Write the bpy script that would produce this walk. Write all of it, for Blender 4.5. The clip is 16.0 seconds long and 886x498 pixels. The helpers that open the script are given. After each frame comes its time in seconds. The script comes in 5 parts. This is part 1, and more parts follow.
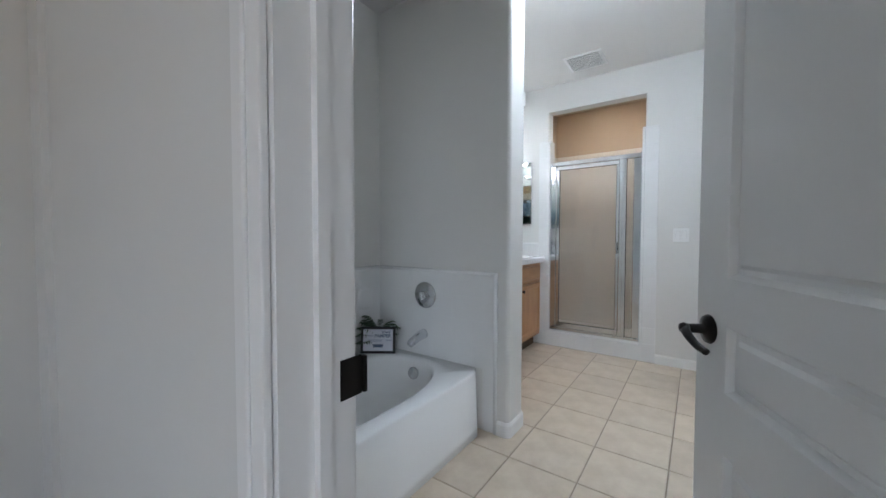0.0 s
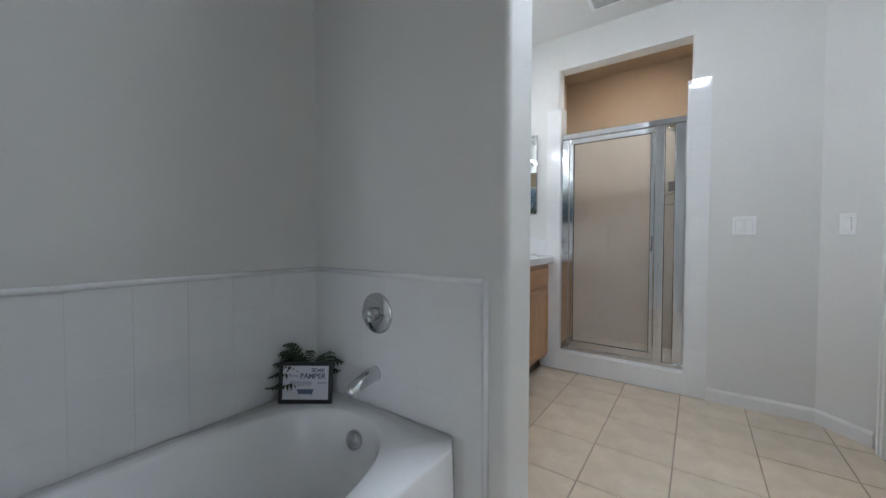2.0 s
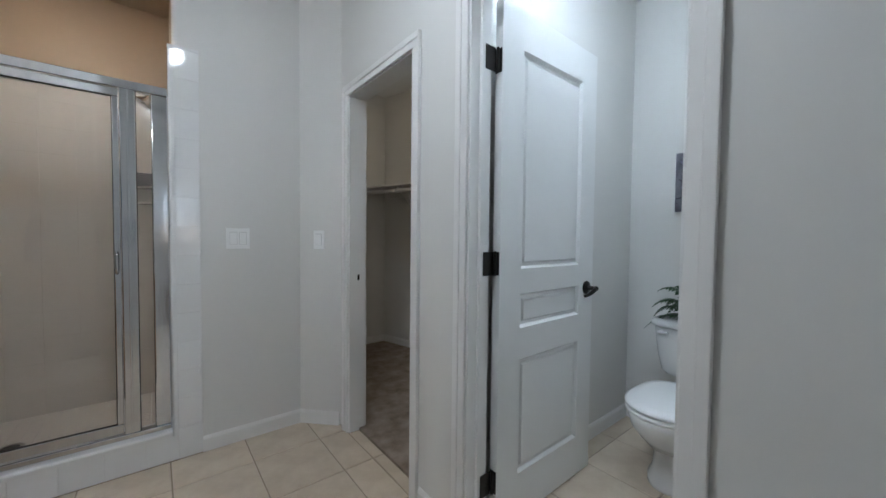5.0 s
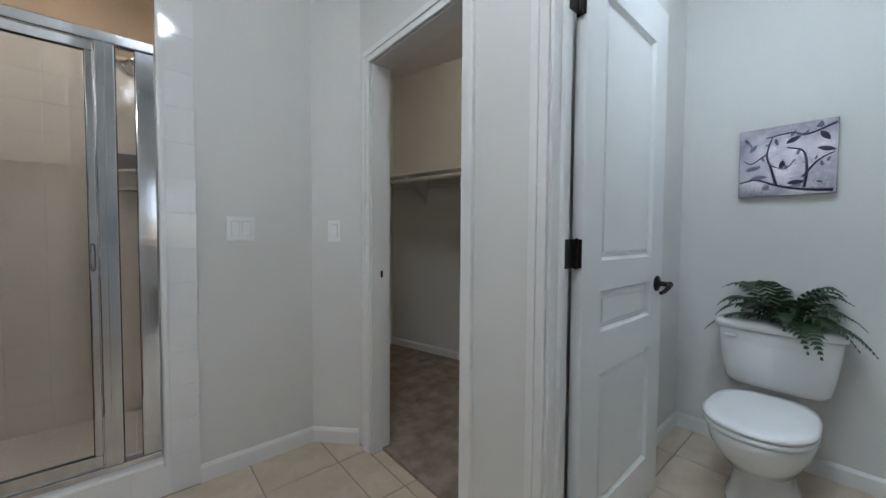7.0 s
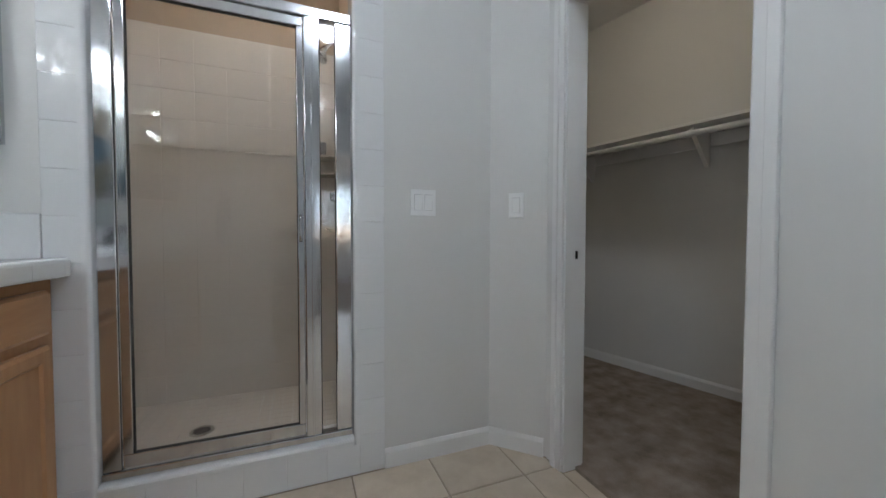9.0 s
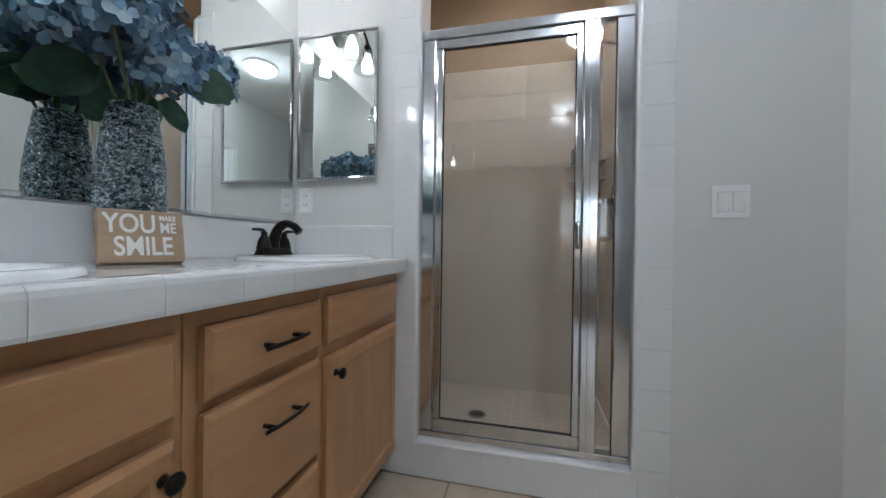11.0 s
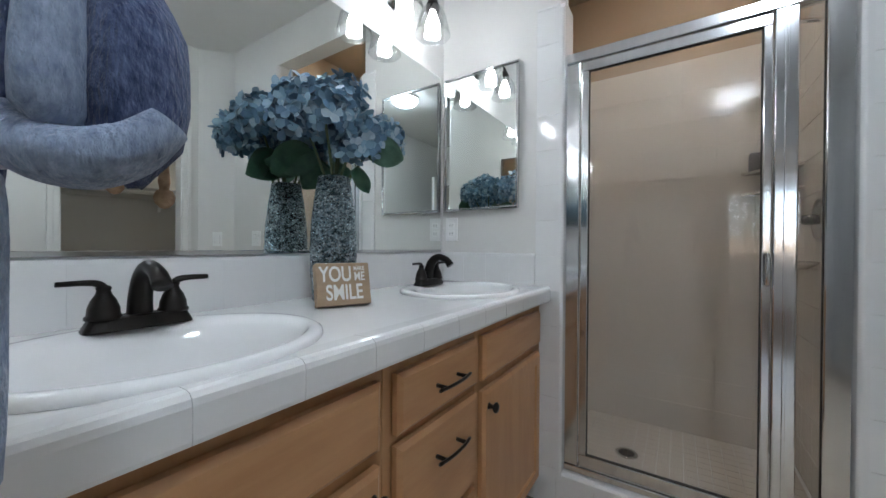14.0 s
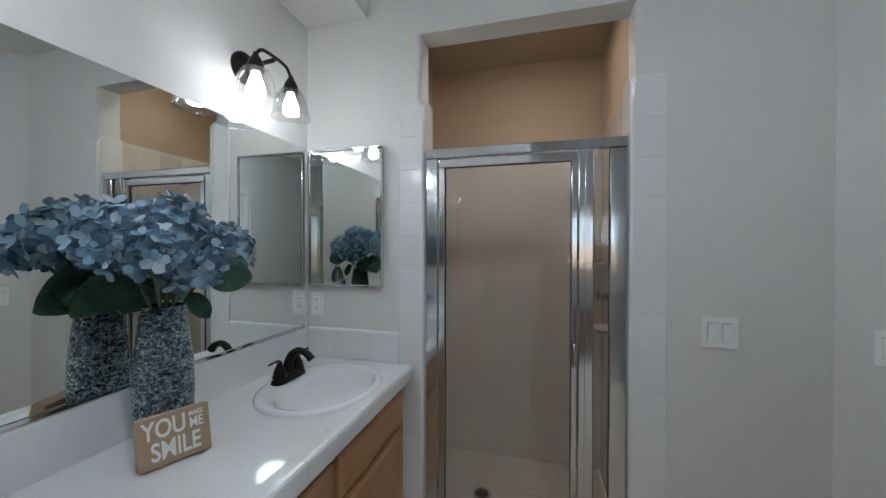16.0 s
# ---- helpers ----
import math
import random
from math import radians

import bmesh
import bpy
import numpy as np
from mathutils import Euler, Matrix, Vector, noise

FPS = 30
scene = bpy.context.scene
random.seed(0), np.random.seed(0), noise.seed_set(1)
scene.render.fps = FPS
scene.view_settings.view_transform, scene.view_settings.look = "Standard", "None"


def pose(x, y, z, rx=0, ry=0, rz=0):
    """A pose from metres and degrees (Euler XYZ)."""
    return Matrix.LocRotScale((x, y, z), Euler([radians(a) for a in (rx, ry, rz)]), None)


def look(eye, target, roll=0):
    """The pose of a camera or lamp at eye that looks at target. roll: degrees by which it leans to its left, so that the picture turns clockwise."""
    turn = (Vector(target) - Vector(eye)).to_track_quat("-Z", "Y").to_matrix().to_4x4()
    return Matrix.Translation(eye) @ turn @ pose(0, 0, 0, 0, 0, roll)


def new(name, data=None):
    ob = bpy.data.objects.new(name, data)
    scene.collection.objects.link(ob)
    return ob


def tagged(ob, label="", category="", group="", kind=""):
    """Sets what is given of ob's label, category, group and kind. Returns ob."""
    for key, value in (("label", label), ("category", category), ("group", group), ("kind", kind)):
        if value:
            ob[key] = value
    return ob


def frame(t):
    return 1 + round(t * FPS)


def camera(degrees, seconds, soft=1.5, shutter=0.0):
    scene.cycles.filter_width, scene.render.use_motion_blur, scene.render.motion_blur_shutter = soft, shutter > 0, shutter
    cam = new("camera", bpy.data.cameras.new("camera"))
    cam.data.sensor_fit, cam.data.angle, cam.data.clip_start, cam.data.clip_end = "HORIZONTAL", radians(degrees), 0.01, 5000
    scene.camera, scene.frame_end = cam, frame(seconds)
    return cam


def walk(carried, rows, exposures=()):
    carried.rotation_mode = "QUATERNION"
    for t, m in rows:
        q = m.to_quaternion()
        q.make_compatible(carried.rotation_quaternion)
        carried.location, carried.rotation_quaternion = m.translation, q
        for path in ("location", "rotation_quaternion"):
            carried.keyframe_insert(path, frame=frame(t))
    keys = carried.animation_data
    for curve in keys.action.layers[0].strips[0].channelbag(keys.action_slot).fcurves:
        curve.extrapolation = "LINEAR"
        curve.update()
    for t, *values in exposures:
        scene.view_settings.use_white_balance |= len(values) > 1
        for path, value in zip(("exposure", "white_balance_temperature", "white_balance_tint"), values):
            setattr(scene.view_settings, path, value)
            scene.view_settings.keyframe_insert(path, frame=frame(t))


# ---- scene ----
cam = camera(102.1, 16.0)
PATH = [
    (0, (0.19, 0.54, 1.111), (-0.967, 2.171, 1.045), 0.1),
    (0.5, (0.045, 0.808, 1.079), (-1.102, 2.446, 1.018), 0.0),
    (1, (-0.048, 0.989, 1.064), (-1.204, 2.619, 1.005), -0.0),
    (1.5, (-0.09, 1.093, 1.041), (-1.272, 2.705, 0.988), 0.0),
    (2, (-0.158, 1.296, 1.045), (-1.313, 2.927, 0.99), 0.1),
    (2.5, (-0.189, 1.508, 1.085), (-1.097, 3.289, 1.032), 0.3),
    (3, (-0.188, 1.649, 1.139), (-0.652, 3.594, 1.084), 0.1),
    (3.3, (-0.255, 1.708, 1.133), (-0.395, 3.702, 1.073), 0.7),
    (3.5, (-0.27, 1.722, 1.144), (-0.163, 3.718, 1.082), -0.1),
    (4, (-0.289, 1.775, 1.148), (0.415, 3.646, 1.078), 0.3),
    (4.5, (-0.241, 1.843, 1.173), (0.827, 3.532, 1.097), 0.6),
    (4.7, (-0.274, 1.876, 1.164), (0.934, 3.469, 1.106), 0.7),
    (6.8, (-0.286, 2.249, 1.124), (1.038, 3.745, 1.042), 0.4),
    (7, (-0.295, 2.292, 1.104), (1.007, 3.809, 1.032), 0.4),
    (7.5, (-0.304, 2.386, 1.083), (0.99, 3.909, 1.007), 0.3),
    (8, (-0.316, 2.52, 1.046), (0.887, 4.116, 0.971), 0.2),
    (8.5, (-0.34, 2.61, 1.017), (0.647, 4.348, 0.944), 0.1),
    (9, (-0.414, 2.685, 0.978), (0.319, 4.545, 0.918), 0.1),
    (9.5, (-0.47, 2.735, 0.954), (-0.018, 4.683, 0.912), -0.0),
    (10, (-0.502, 2.751, 0.958), (-0.436, 4.749, 0.919), -0.1),
    (10.2, (-0.526, 2.748, 0.945), (-0.58, 4.747, 0.922), 0.2),
    (12.3, (-0.652, 2.709, 0.994), (-1.575, 4.484, 0.975), 0.3),
    (12.5, (-0.663, 2.704, 0.994), (-1.628, 4.455, 0.977), 0.3),
    (13, (-0.674, 2.695, 0.992), (-1.741, 4.387, 0.974), 0.4),
    (13.5, (-0.662, 2.688, 1.009), (-1.758, 4.361, 0.994), 0.5),
    (14, (-0.648, 2.67, 1.079), (-1.748, 4.341, 1.067), 0.4),
    (14.5, (-0.642, 2.666, 1.148), (-1.709, 4.357, 1.146), 0.3),
    (15, (-0.63, 2.677, 1.278), (-1.599, 4.427, 1.263), 0.3),
    (15.5, (-0.608, 2.676, 1.371), (-1.396, 4.514, 1.357), 0.3),
    (16, (-0.549, 2.664, 1.443), (-1.072, 4.595, 1.426), 0.1),
]
walk(cam, [(t, look(eye, target, roll)) for t, eye, target, roll in PATH],
     [(0, 1.98, 5720, 10), (1, 1.96, 5640, 10), (2.5, 1.75, 5900, 10), (3.5, 1.68, 5860, 10), (4.5, 1.48, 5860, 10), (7, 1.47, 5960, 10), (8.5, 1.44, 5900, 10), (10, 1.46, 5800, 10), (12.5, 1.48, 5840, 10), (14, 1.5, 5860, 10), (15, 1.40, 5880, 10), (15.5, 1.2, 5890, 10), (16, 1.02, 5900, 10)])

# ---- world, sun, exposure ----
world = bpy.data.worlds.new("sky_world")
scene.world = world
world.use_nodes = True
wn = world.node_tree.nodes
sky = wn.new("ShaderNodeTexSky")
sky.sky_type, sky.sun_disc = "NISHITA", False
sky.sun_elevation, sky.sun_rotation = radians(48), radians(20)
world.node_tree.links.new(sky.outputs["Color"], wn["Background"].inputs["Color"])
wn["Background"].inputs["Strength"].default_value = 0.05
sun = new("sun", bpy.data.lights.new("sun", "SUN"))
sun.data.energy, sun.data.angle, sun.data.color = 5.0, radians(0.5), (1.0, 0.95, 0.88)
sun.matrix_world = look((2, 5.5, 6.5), (0, 0, 0))
scene.view_settings.exposure = 0.0

BULB, DOME, WC_DOME, CAN, CLOSET = 14.8, 24.0, 19.5, 39.0, 6.2
# fill lamp for the bedroom and hall, set in an added, unseen window
fill_lamp = new("bedroom_fill", bpy.data.lights.new("bedroom_fill", "AREA"))
fill_lamp.data.shape, fill_lamp.data.size, fill_lamp.data.size_y, fill_lamp.data.energy, fill_lamp.data.color = "RECTANGLE", 1.7, 1.8, 3.1, (1.0, 0.86, 0.74)
fill_lamp.matrix_world = look((2.41, -2.1, 1.25), (0, -2.1, 1.25))


# ---- materials ----
def principled(name, color, rough=0.5, metal=0.0, spec=0.5):
    m = bpy.data.materials.new(name)
    m.use_nodes = True
    b = m.node_tree.nodes["Principled BSDF"]
    b.inputs["Base Color"].default_value = (*color, 1)
    b.inputs["Roughness"].default_value = rough
    b.inputs["Metallic"].default_value = metal
    b.inputs["Specular IOR Level"].default_value = spec
    return m, m.node_tree.nodes, m.node_tree.links, b


def mottled(name, c0, c1, scale, rough=0.5, bump=0.0, bump_scale=200.0, metal=0.0, stretch=(1, 1, 1), spec=0.5, vary=0.0, rough2=None, dist=0.002):
    """Two-scale noise colour with fine relief."""
    m, n, l, b = principled(name, c0, rough, metal, spec)
    tc, mp = n.new("ShaderNodeTexCoord"), n.new("ShaderNodeMapping")
    mp.inputs["Scale"].default_value = stretch
    l.new(tc.outputs["Object"], mp.inputs["Vector"])
    t = n.new("ShaderNodeTexNoise")
    t.inputs["Scale"].default_value, t.inputs["Detail"].default_value, t.inputs["Roughness"].default_value = scale, 6, 0.6
    l.new(mp.outputs["Vector"], t.inputs["Vector"])
    vec = None
    r = n.new("ShaderNodeValToRGB")
    r.color_ramp.elements[0].position, r.color_ramp.elements[1].position = 0.3, 0.7
    r.color_ramp.elements[0].color, r.color_ramp.elements[1].color = (*c0, 1), (*c1, 1)
    l.new(t.outputs["Fac"], r.inputs["Fac"])
    out = r.outputs["Color"]
    if vary:
        oi, hs, mr = n.new("ShaderNodeObjectInfo"), n.new("ShaderNodeHueSaturation"), n.new("ShaderNodeMapRange")
        mr.inputs["To Min"].default_value, mr.inputs["To Max"].default_value = 1 - vary, 1 + vary
        l.new(oi.outputs["Random"], mr.inputs["Value"])
        l.new(mr.outputs["Result"], hs.inputs["Value"])
        l.new(out, hs.inputs["Color"])
        out = hs.outputs["Color"]
    l.new(out, b.inputs["Base Color"])
    if rough2 is not None:
        mr = n.new("ShaderNodeMapRange")
        mr.inputs["To Min"].default_value, mr.inputs["To Max"].default_value = rough, rough2
        l.new(t.outputs["Fac"], mr.inputs["Value"])
        l.new(mr.outputs["Result"], b.inputs["Roughness"])
    if bump:
        t2, bp = n.new("ShaderNodeTexNoise"), n.new("ShaderNodeBump")
        t2.inputs["Scale"].default_value, t2.inputs["Detail"].default_value = bump_scale, 3
        l.new(mp.outputs["Vector"], t2.inputs["Vector"])
        bp.inputs["Strength"].default_value, bp.inputs["Distance"].default_value = bump, dist
        l.new(t2.outputs["Fac"], bp.inputs["Height"])
        l.new(bp.outputs["Normal"], b.inputs["Normal"])
    return m


def glassy(name, tint, base):
    """Thin pane: see-through, with gloss that grows towards grazing view."""
    m = bpy.data.materials.new(name)
    m.use_nodes = True
    n, l = m.node_tree.nodes, m.node_tree.links
    n.remove(n["Principled BSDF"])
    tr, gl, mx, lw = n.new("ShaderNodeBsdfTransparent"), n.new("ShaderNodeBsdfGlossy"), n.new("ShaderNodeMixShader"), n.new("ShaderNodeLayerWeight")
    pw, ma = n.new("ShaderNodeMath"), n.new("ShaderNodeMath")
    tr.inputs["Color"].default_value = (*tint, 1)
    gl.inputs["Roughness"].default_value = 0.0
    lw.inputs["Blend"].default_value = 0.5
    pw.operation, ma.operation = "POWER", "MULTIPLY_ADD"
    pw.inputs[1].default_value = 5.0
    ma.inputs[1].default_value, ma.inputs[2].default_value = 1 - base, base
    l.new(lw.outputs["Facing"], pw.inputs[0])
    l.new(pw.outputs[0], ma.inputs[0])
    l.new(ma.outputs[0], mx.inputs["Fac"])
    l.new(tr.outputs["BSDF"], mx.inputs[1])
    l.new(gl.outputs["BSDF"], mx.inputs[2])
    l.new(mx.outputs["Shader"], n["Material Output"].inputs["Surface"])
    return m


def glow(name, color, strength):
    m = bpy.data.materials.new(name)
    m.use_nodes = True
    n, l = m.node_tree.nodes, m.node_tree.links
    n.remove(n["Principled BSDF"])
    e = n.new("ShaderNodeEmission")
    e.inputs["Color"].default_value, e.inputs["Strength"].default_value = (*color, 1), strength
    l.new(e.outputs["Emission"], n["Material Output"].inputs["Surface"])
    return m


PAINT = mottled("wall_paint", (0.70, 0.69, 0.665), (0.72, 0.71, 0.685), 1.5, 0.55, 0.10, 90, spec=0.3)
CEIL = mottled("ceiling_paint", (0.76, 0.75, 0.73), (0.78, 0.77, 0.75), 1.5, 0.8, 0.15, 70, spec=0.2)
TAN = mottled("tan_paint", (0.43, 0.325, 0.225), (0.45, 0.345, 0.243), 2, 0.6, 0.12, 90, spec=0.3)
TRIM = mottled("trim_paint", (0.78, 0.77, 0.75), (0.80, 0.79, 0.775), 3, 0.32, 0.03, 60)
DOORP = mottled("door_paint", (0.77, 0.77, 0.76), (0.80, 0.80, 0.79), 3, 0.3, 0.05, 45)
TILE = mottled("white_tile", (0.78, 0.78, 0.775), (0.81, 0.81, 0.805), 4, 0.06, 0.02, 14, vary=0.015, dist=0.004)
SMOOTHTILE = mottled("tub_tile", (0.78, 0.78, 0.775), (0.81, 0.81, 0.805), 1.2, 0.08, 0.02, 9, dist=0.004)
CTILE = mottled("counter_tile", (0.79, 0.79, 0.785), (0.82, 0.82, 0.815), 5, 0.07, 0.025, 14, vary=0.012, dist=0.004)
GROUT = mottled("white_grout", (0.73, 0.725, 0.71), (0.77, 0.765, 0.75), 20, 0.85, 0.2, 300)
FGROUT = mottled("floor_grout", (0.30, 0.24, 0.18), (0.38, 0.31, 0.24), 15, 0.9, 0.3, 300)
FTILE = mottled("floor_tile", (0.50, 0.405, 0.30), (0.64, 0.545, 0.43), 7, 0.28, 0.08, 60, vary=0.05, rough2=0.42)
SHTILE = mottled("shower_tile", (0.64, 0.585, 0.515), (0.67, 0.615, 0.545), 3, 0.15, 0.02, 20, vary=0.01)
CARPET = mottled("carpet", (0.22, 0.175, 0.135), (0.44, 0.365, 0.30), 9, 0.95, 1.0, 220, spec=0.1, dist=0.008)
PORC = mottled("porcelain", (0.83, 0.83, 0.825), (0.85, 0.85, 0.845), 2, 0.08)
WOOD = mottled("maple", (0.43, 0.222, 0.098), (0.52, 0.29, 0.138), 5, 0.36, 0.06, 60, stretch=(6, 6, 0.7), vary=0.05)
WOODH = mottled("maple_across", (0.43, 0.222, 0.098), (0.52, 0.29, 0.138), 5, 0.36, 0.06, 60, stretch=(6, 0.7, 6), vary=0.05)
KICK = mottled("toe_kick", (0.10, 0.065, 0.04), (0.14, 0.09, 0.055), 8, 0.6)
BRONZE = mottled("dark_bronze", (0.012, 0.010, 0.009), (0.022, 0.018, 0.015), 25, 0.32, 0.03, 80, metal=0.6)
ALU = mottled("polished_aluminium", (0.62, 0.64, 0.67), (0.72, 0.74, 0.76), 3, 0.11, 0.02, 30, metal=1.0, stretch=(8, 8, 0.4))
CHROME = mottled("chrome", (0.56, 0.57, 0.58), (0.62, 0.63, 0.64), 4, 0.08, metal=1.0)
MIRROR = principled("mirror_silver", (0.84, 0.87, 0.85), 0.0, 1.0)[0]
GLASS = glassy("shower_glass", (0.97, 0.965, 0.955), 0.045)
CLEAR = glassy("clear_glass", (0.98, 0.985, 0.985), 0.06)
# grey that paints the shaded gap around each switch rocker
GAPSHADE = mottled("rocker_gap_shade", (0.48, 0.475, 0.465), (0.54, 0.535, 0.525), 20, 0.6)
SHADEG = glassy("shade_glass", (0.97, 0.975, 0.975), 0.15)
PLASTIC = mottled("white_plastic", (0.84, 0.84, 0.83), (0.87, 0.87, 0.86), 5, 0.35)
DARK = mottled("dark_void", (0.015, 0.014, 0.013), (0.03, 0.028, 0.026), 10, 0.7)
SEAL = mottled("dark_seal", (0.03, 0.028, 0.025), (0.05, 0.045, 0.04), 10, 0.6)
FERN = mottled("fern_green", (0.012, 0.035, 0.012), (0.04, 0.085, 0.03), 30, 0.5, vary=0.2)
LEAF = mottled("leaf_green", (0.035, 0.095, 0.06), (0.08, 0.18, 0.11), 25, 0.45, 0.2, 80, vary=0.15)
STEM = mottled("stem_green", (0.05, 0.08, 0.03), (0.09, 0.12, 0.05), 20, 0.6)
NAVY = mottled("navy_terry", (0.03, 0.045, 0.11), (0.125, 0.16, 0.28), 230, 0.95, 1.0, 420, stretch=(1, 1, 0.4), spec=0.1, dist=0.0035)
SKYB = mottled("light_blue_terry", (0.20, 0.26, 0.39), (0.40, 0.47, 0.60), 230, 0.95, 1.0, 420, stretch=(1, 1, 0.4), spec=0.1, dist=0.0035)
GREYT = mottled("grey_terry", (0.11, 0.10, 0.11), (0.27, 0.25, 0.255), 230, 0.95, 1.0, 420, stretch=(1, 1, 0.4), spec=0.1, dist=0.0035)
LAVT = mottled("pale_terry", (0.50, 0.50, 0.56), (0.62, 0.62, 0.68), 230, 0.95, 1.0, 420, stretch=(1, 1, 0.4), spec=0.1, dist=0.0035)
for m in (NAVY, SKYB, GREYT, LAVT):
    m.node_tree.nodes["Principled BSDF"].inputs["Sheen Weight"].default_value = 0.2
ROPE = mottled("jute_rope", (0.30, 0.19, 0.11), (0.58, 0.42, 0.27), 160, 0.9, 0.8, 250)
KRAFT = mottled("kraft_wood", (0.36, 0.25, 0.155), (0.43, 0.31, 0.20), 12, 0.7, 0.15, 120, stretch=(1, 1, 5))
WHITEINK = principled("white_lettering", (0.82, 0.81, 0.78), 0.6)[0]
BLUEINK = principled("slate_lettering", (0.10, 0.13, 0.22), 0.6)[0]
GREYINK = principled("pale_lettering", (0.45, 0.46, 0.55), 0.6)[0]
PAPER = mottled("print_paper", (0.66, 0.66, 0.72), (0.70, 0.70, 0.76), 6, 0.5)
BLACKW = mottled("black_frame", (0.008, 0.008, 0.009), (0.016, 0.016, 0.017), 10, 0.35)
SILVERART = mottled("brushed_art_metal", (0.22, 0.22, 0.29), (0.58, 0.58, 0.66), 9, 0.2, 0.7, 16, metal=0.92)
ARTDARK = mottled("art_ink", (0.02, 0.02, 0.045), (0.07, 0.06, 0.11), 12, 0.35, metal=0.3)
ARTMID = mottled("art_grey_ink", (0.16, 0.16, 0.24), (0.24, 0.24, 0.33), 12, 0.35, metal=0.4)
BULBM = glow("bulb_glow", (1.0, 0.98, 0.95), BULB)
DOMEM = glow("dome_glow", (0.90, 0.96, 1.0), DOME)
WCDOMEM = glow("wc_dome_glow", (0.80, 0.91, 1.0), WC_DOME)
CLOSETM = glow("closet_glow", (1.0, 0.84, 0.62), CLOSET)
CANM = glow("can_glow", (1.0, 0.89, 0.75), CAN)
FENCEM = mottled("fence_boards", (0.52, 0.38, 0.25), (0.60, 0.45, 0.30), 6, 0.8, vary=0.1)
GROUNDM = mottled("dry_ground", (0.22, 0.19, 0.14), (0.30, 0.26, 0.19), 2, 0.9)
SKYGLOW = glow("bright_sky", (0.86, 0.93, 1.0), 2.2)
HEDGE = mottled("hedge_leaves", (0.04, 0.09, 0.03), (0.09, 0.16, 0.05), 5, 0.6, vary=0.2)


def vase_material():
    m, n, l, b = principled("hammered_mosaic", (0.13, 0.17, 0.20), 0.16, 0.85)
    tc, mp, v, w, r, bp = n.new("ShaderNodeTexCoord"), n.new("ShaderNodeMapping"), n.new("ShaderNodeTexVoronoi"), n.new("ShaderNodeTexNoise"), n.new("ShaderNodeValToRGB"), n.new("ShaderNodeBump")
    mp.inputs["Scale"].default_value = (1.0, 1.0, 1.35)
    v.inputs["Scale"].default_value, w.inputs["Scale"].default_value = 140, 300
    l.new(tc.outputs["Object"], mp.inputs["Vector"])
    l.new(mp.outputs["Vector"], v.inputs["Vector"])
    l.new(tc.outputs["Object"], w.inputs["Vector"])
    e = r.color_ramp.elements
    e[0].color, e[1].color = (0.54, 0.60, 0.62, 1), (0.09, 0.145, 0.165, 1)
    e[0].position, e[1].position = 0.15, 0.8
    e.new(0.5).color = (0.28, 0.35, 0.38, 1)
    l.new(v.outputs["Color"], r.inputs["Fac"])
    l.new(r.outputs["Color"], b.inputs["Base Color"])
    mx = n.new("ShaderNodeMath")
    mx.operation, mx.inputs[1].default_value = "MULTIPLY_ADD", 0.35
    l.new(w.outputs["Fac"], mx.inputs[0])
    l.new(v.outputs["Distance"], mx.inputs[2])
    bp.inputs["Strength"].default_value, bp.inputs["Distance"].default_value, bp.invert = 1.0, 0.014, True
    l.new(mx.outputs[0], bp.inputs["Height"])
    l.new(bp.outputs["Normal"], b.inputs["Normal"])
    return m


def petal_material():
    m, n, l, b = principled("hydrangea_petals", (0.2, 0.3, 0.4), 0.65)
    g, r = n.new("ShaderNodeNewGeometry"), n.new("ShaderNodeValToRGB")
    e = r.color_ramp.elements
    e[0].color, e[1].color = (0.07, 0.13, 0.19, 1), (0.34, 0.46, 0.53, 1)
    for p, c in ((0.3, (0.11, 0.21, 0.31, 1)), (0.65, (0.21, 0.34, 0.44, 1)), (0.93, (0.36, 0.44, 0.50, 1))):
        e.new(p).color = c
    l.new(g.outputs["Random Per Island"], r.inputs["Fac"])
    l.new(r.outputs["Color"], b.inputs["Base Color"])
    b.inputs["Subsurface Weight"].default_value = 0.0
    return m


VASE, PETAL = vase_material(), petal_material()


# ---- mesh helpers ----
def finish(name, bm, mat, smooth=False):
    bmesh.ops.recalc_face_normals(bm, faces=bm.faces[:])
    me = bpy.data.meshes.new(name)
    if smooth:
        for f in bm.faces:
            f.smooth = True
    bm.to_mesh(me)
    bm.free()
    me.materials.append(mat)
    return me


def base_of(ob):
    p = ob
    while p.parent:
        p = p.parent
    return p.location


def part(name, bm, material, parent, label="", smooth=False, world=True):
    """One mesh under a thing or part; world: the bmesh is in world coordinates."""
    if world:
        bmesh.ops.translate(bm, vec=-base_of(parent), verts=bm.verts[:])
    ob = new(name, finish(name, bm, material, smooth))
    ob.parent = parent
    return tagged(ob, label)


def thing(name, loc, label, category, group="", kind=""):
    ob = new(name)
    ob.location = loc
    ob.empty_display_size = 0.05
    return tagged(ob, label, category, group, kind)


def solid(name, bm, mat, label="", category="", kind="structure", smooth=False):
    return tagged(new(name, finish(name, bm, mat, smooth)), label, category, "", kind)


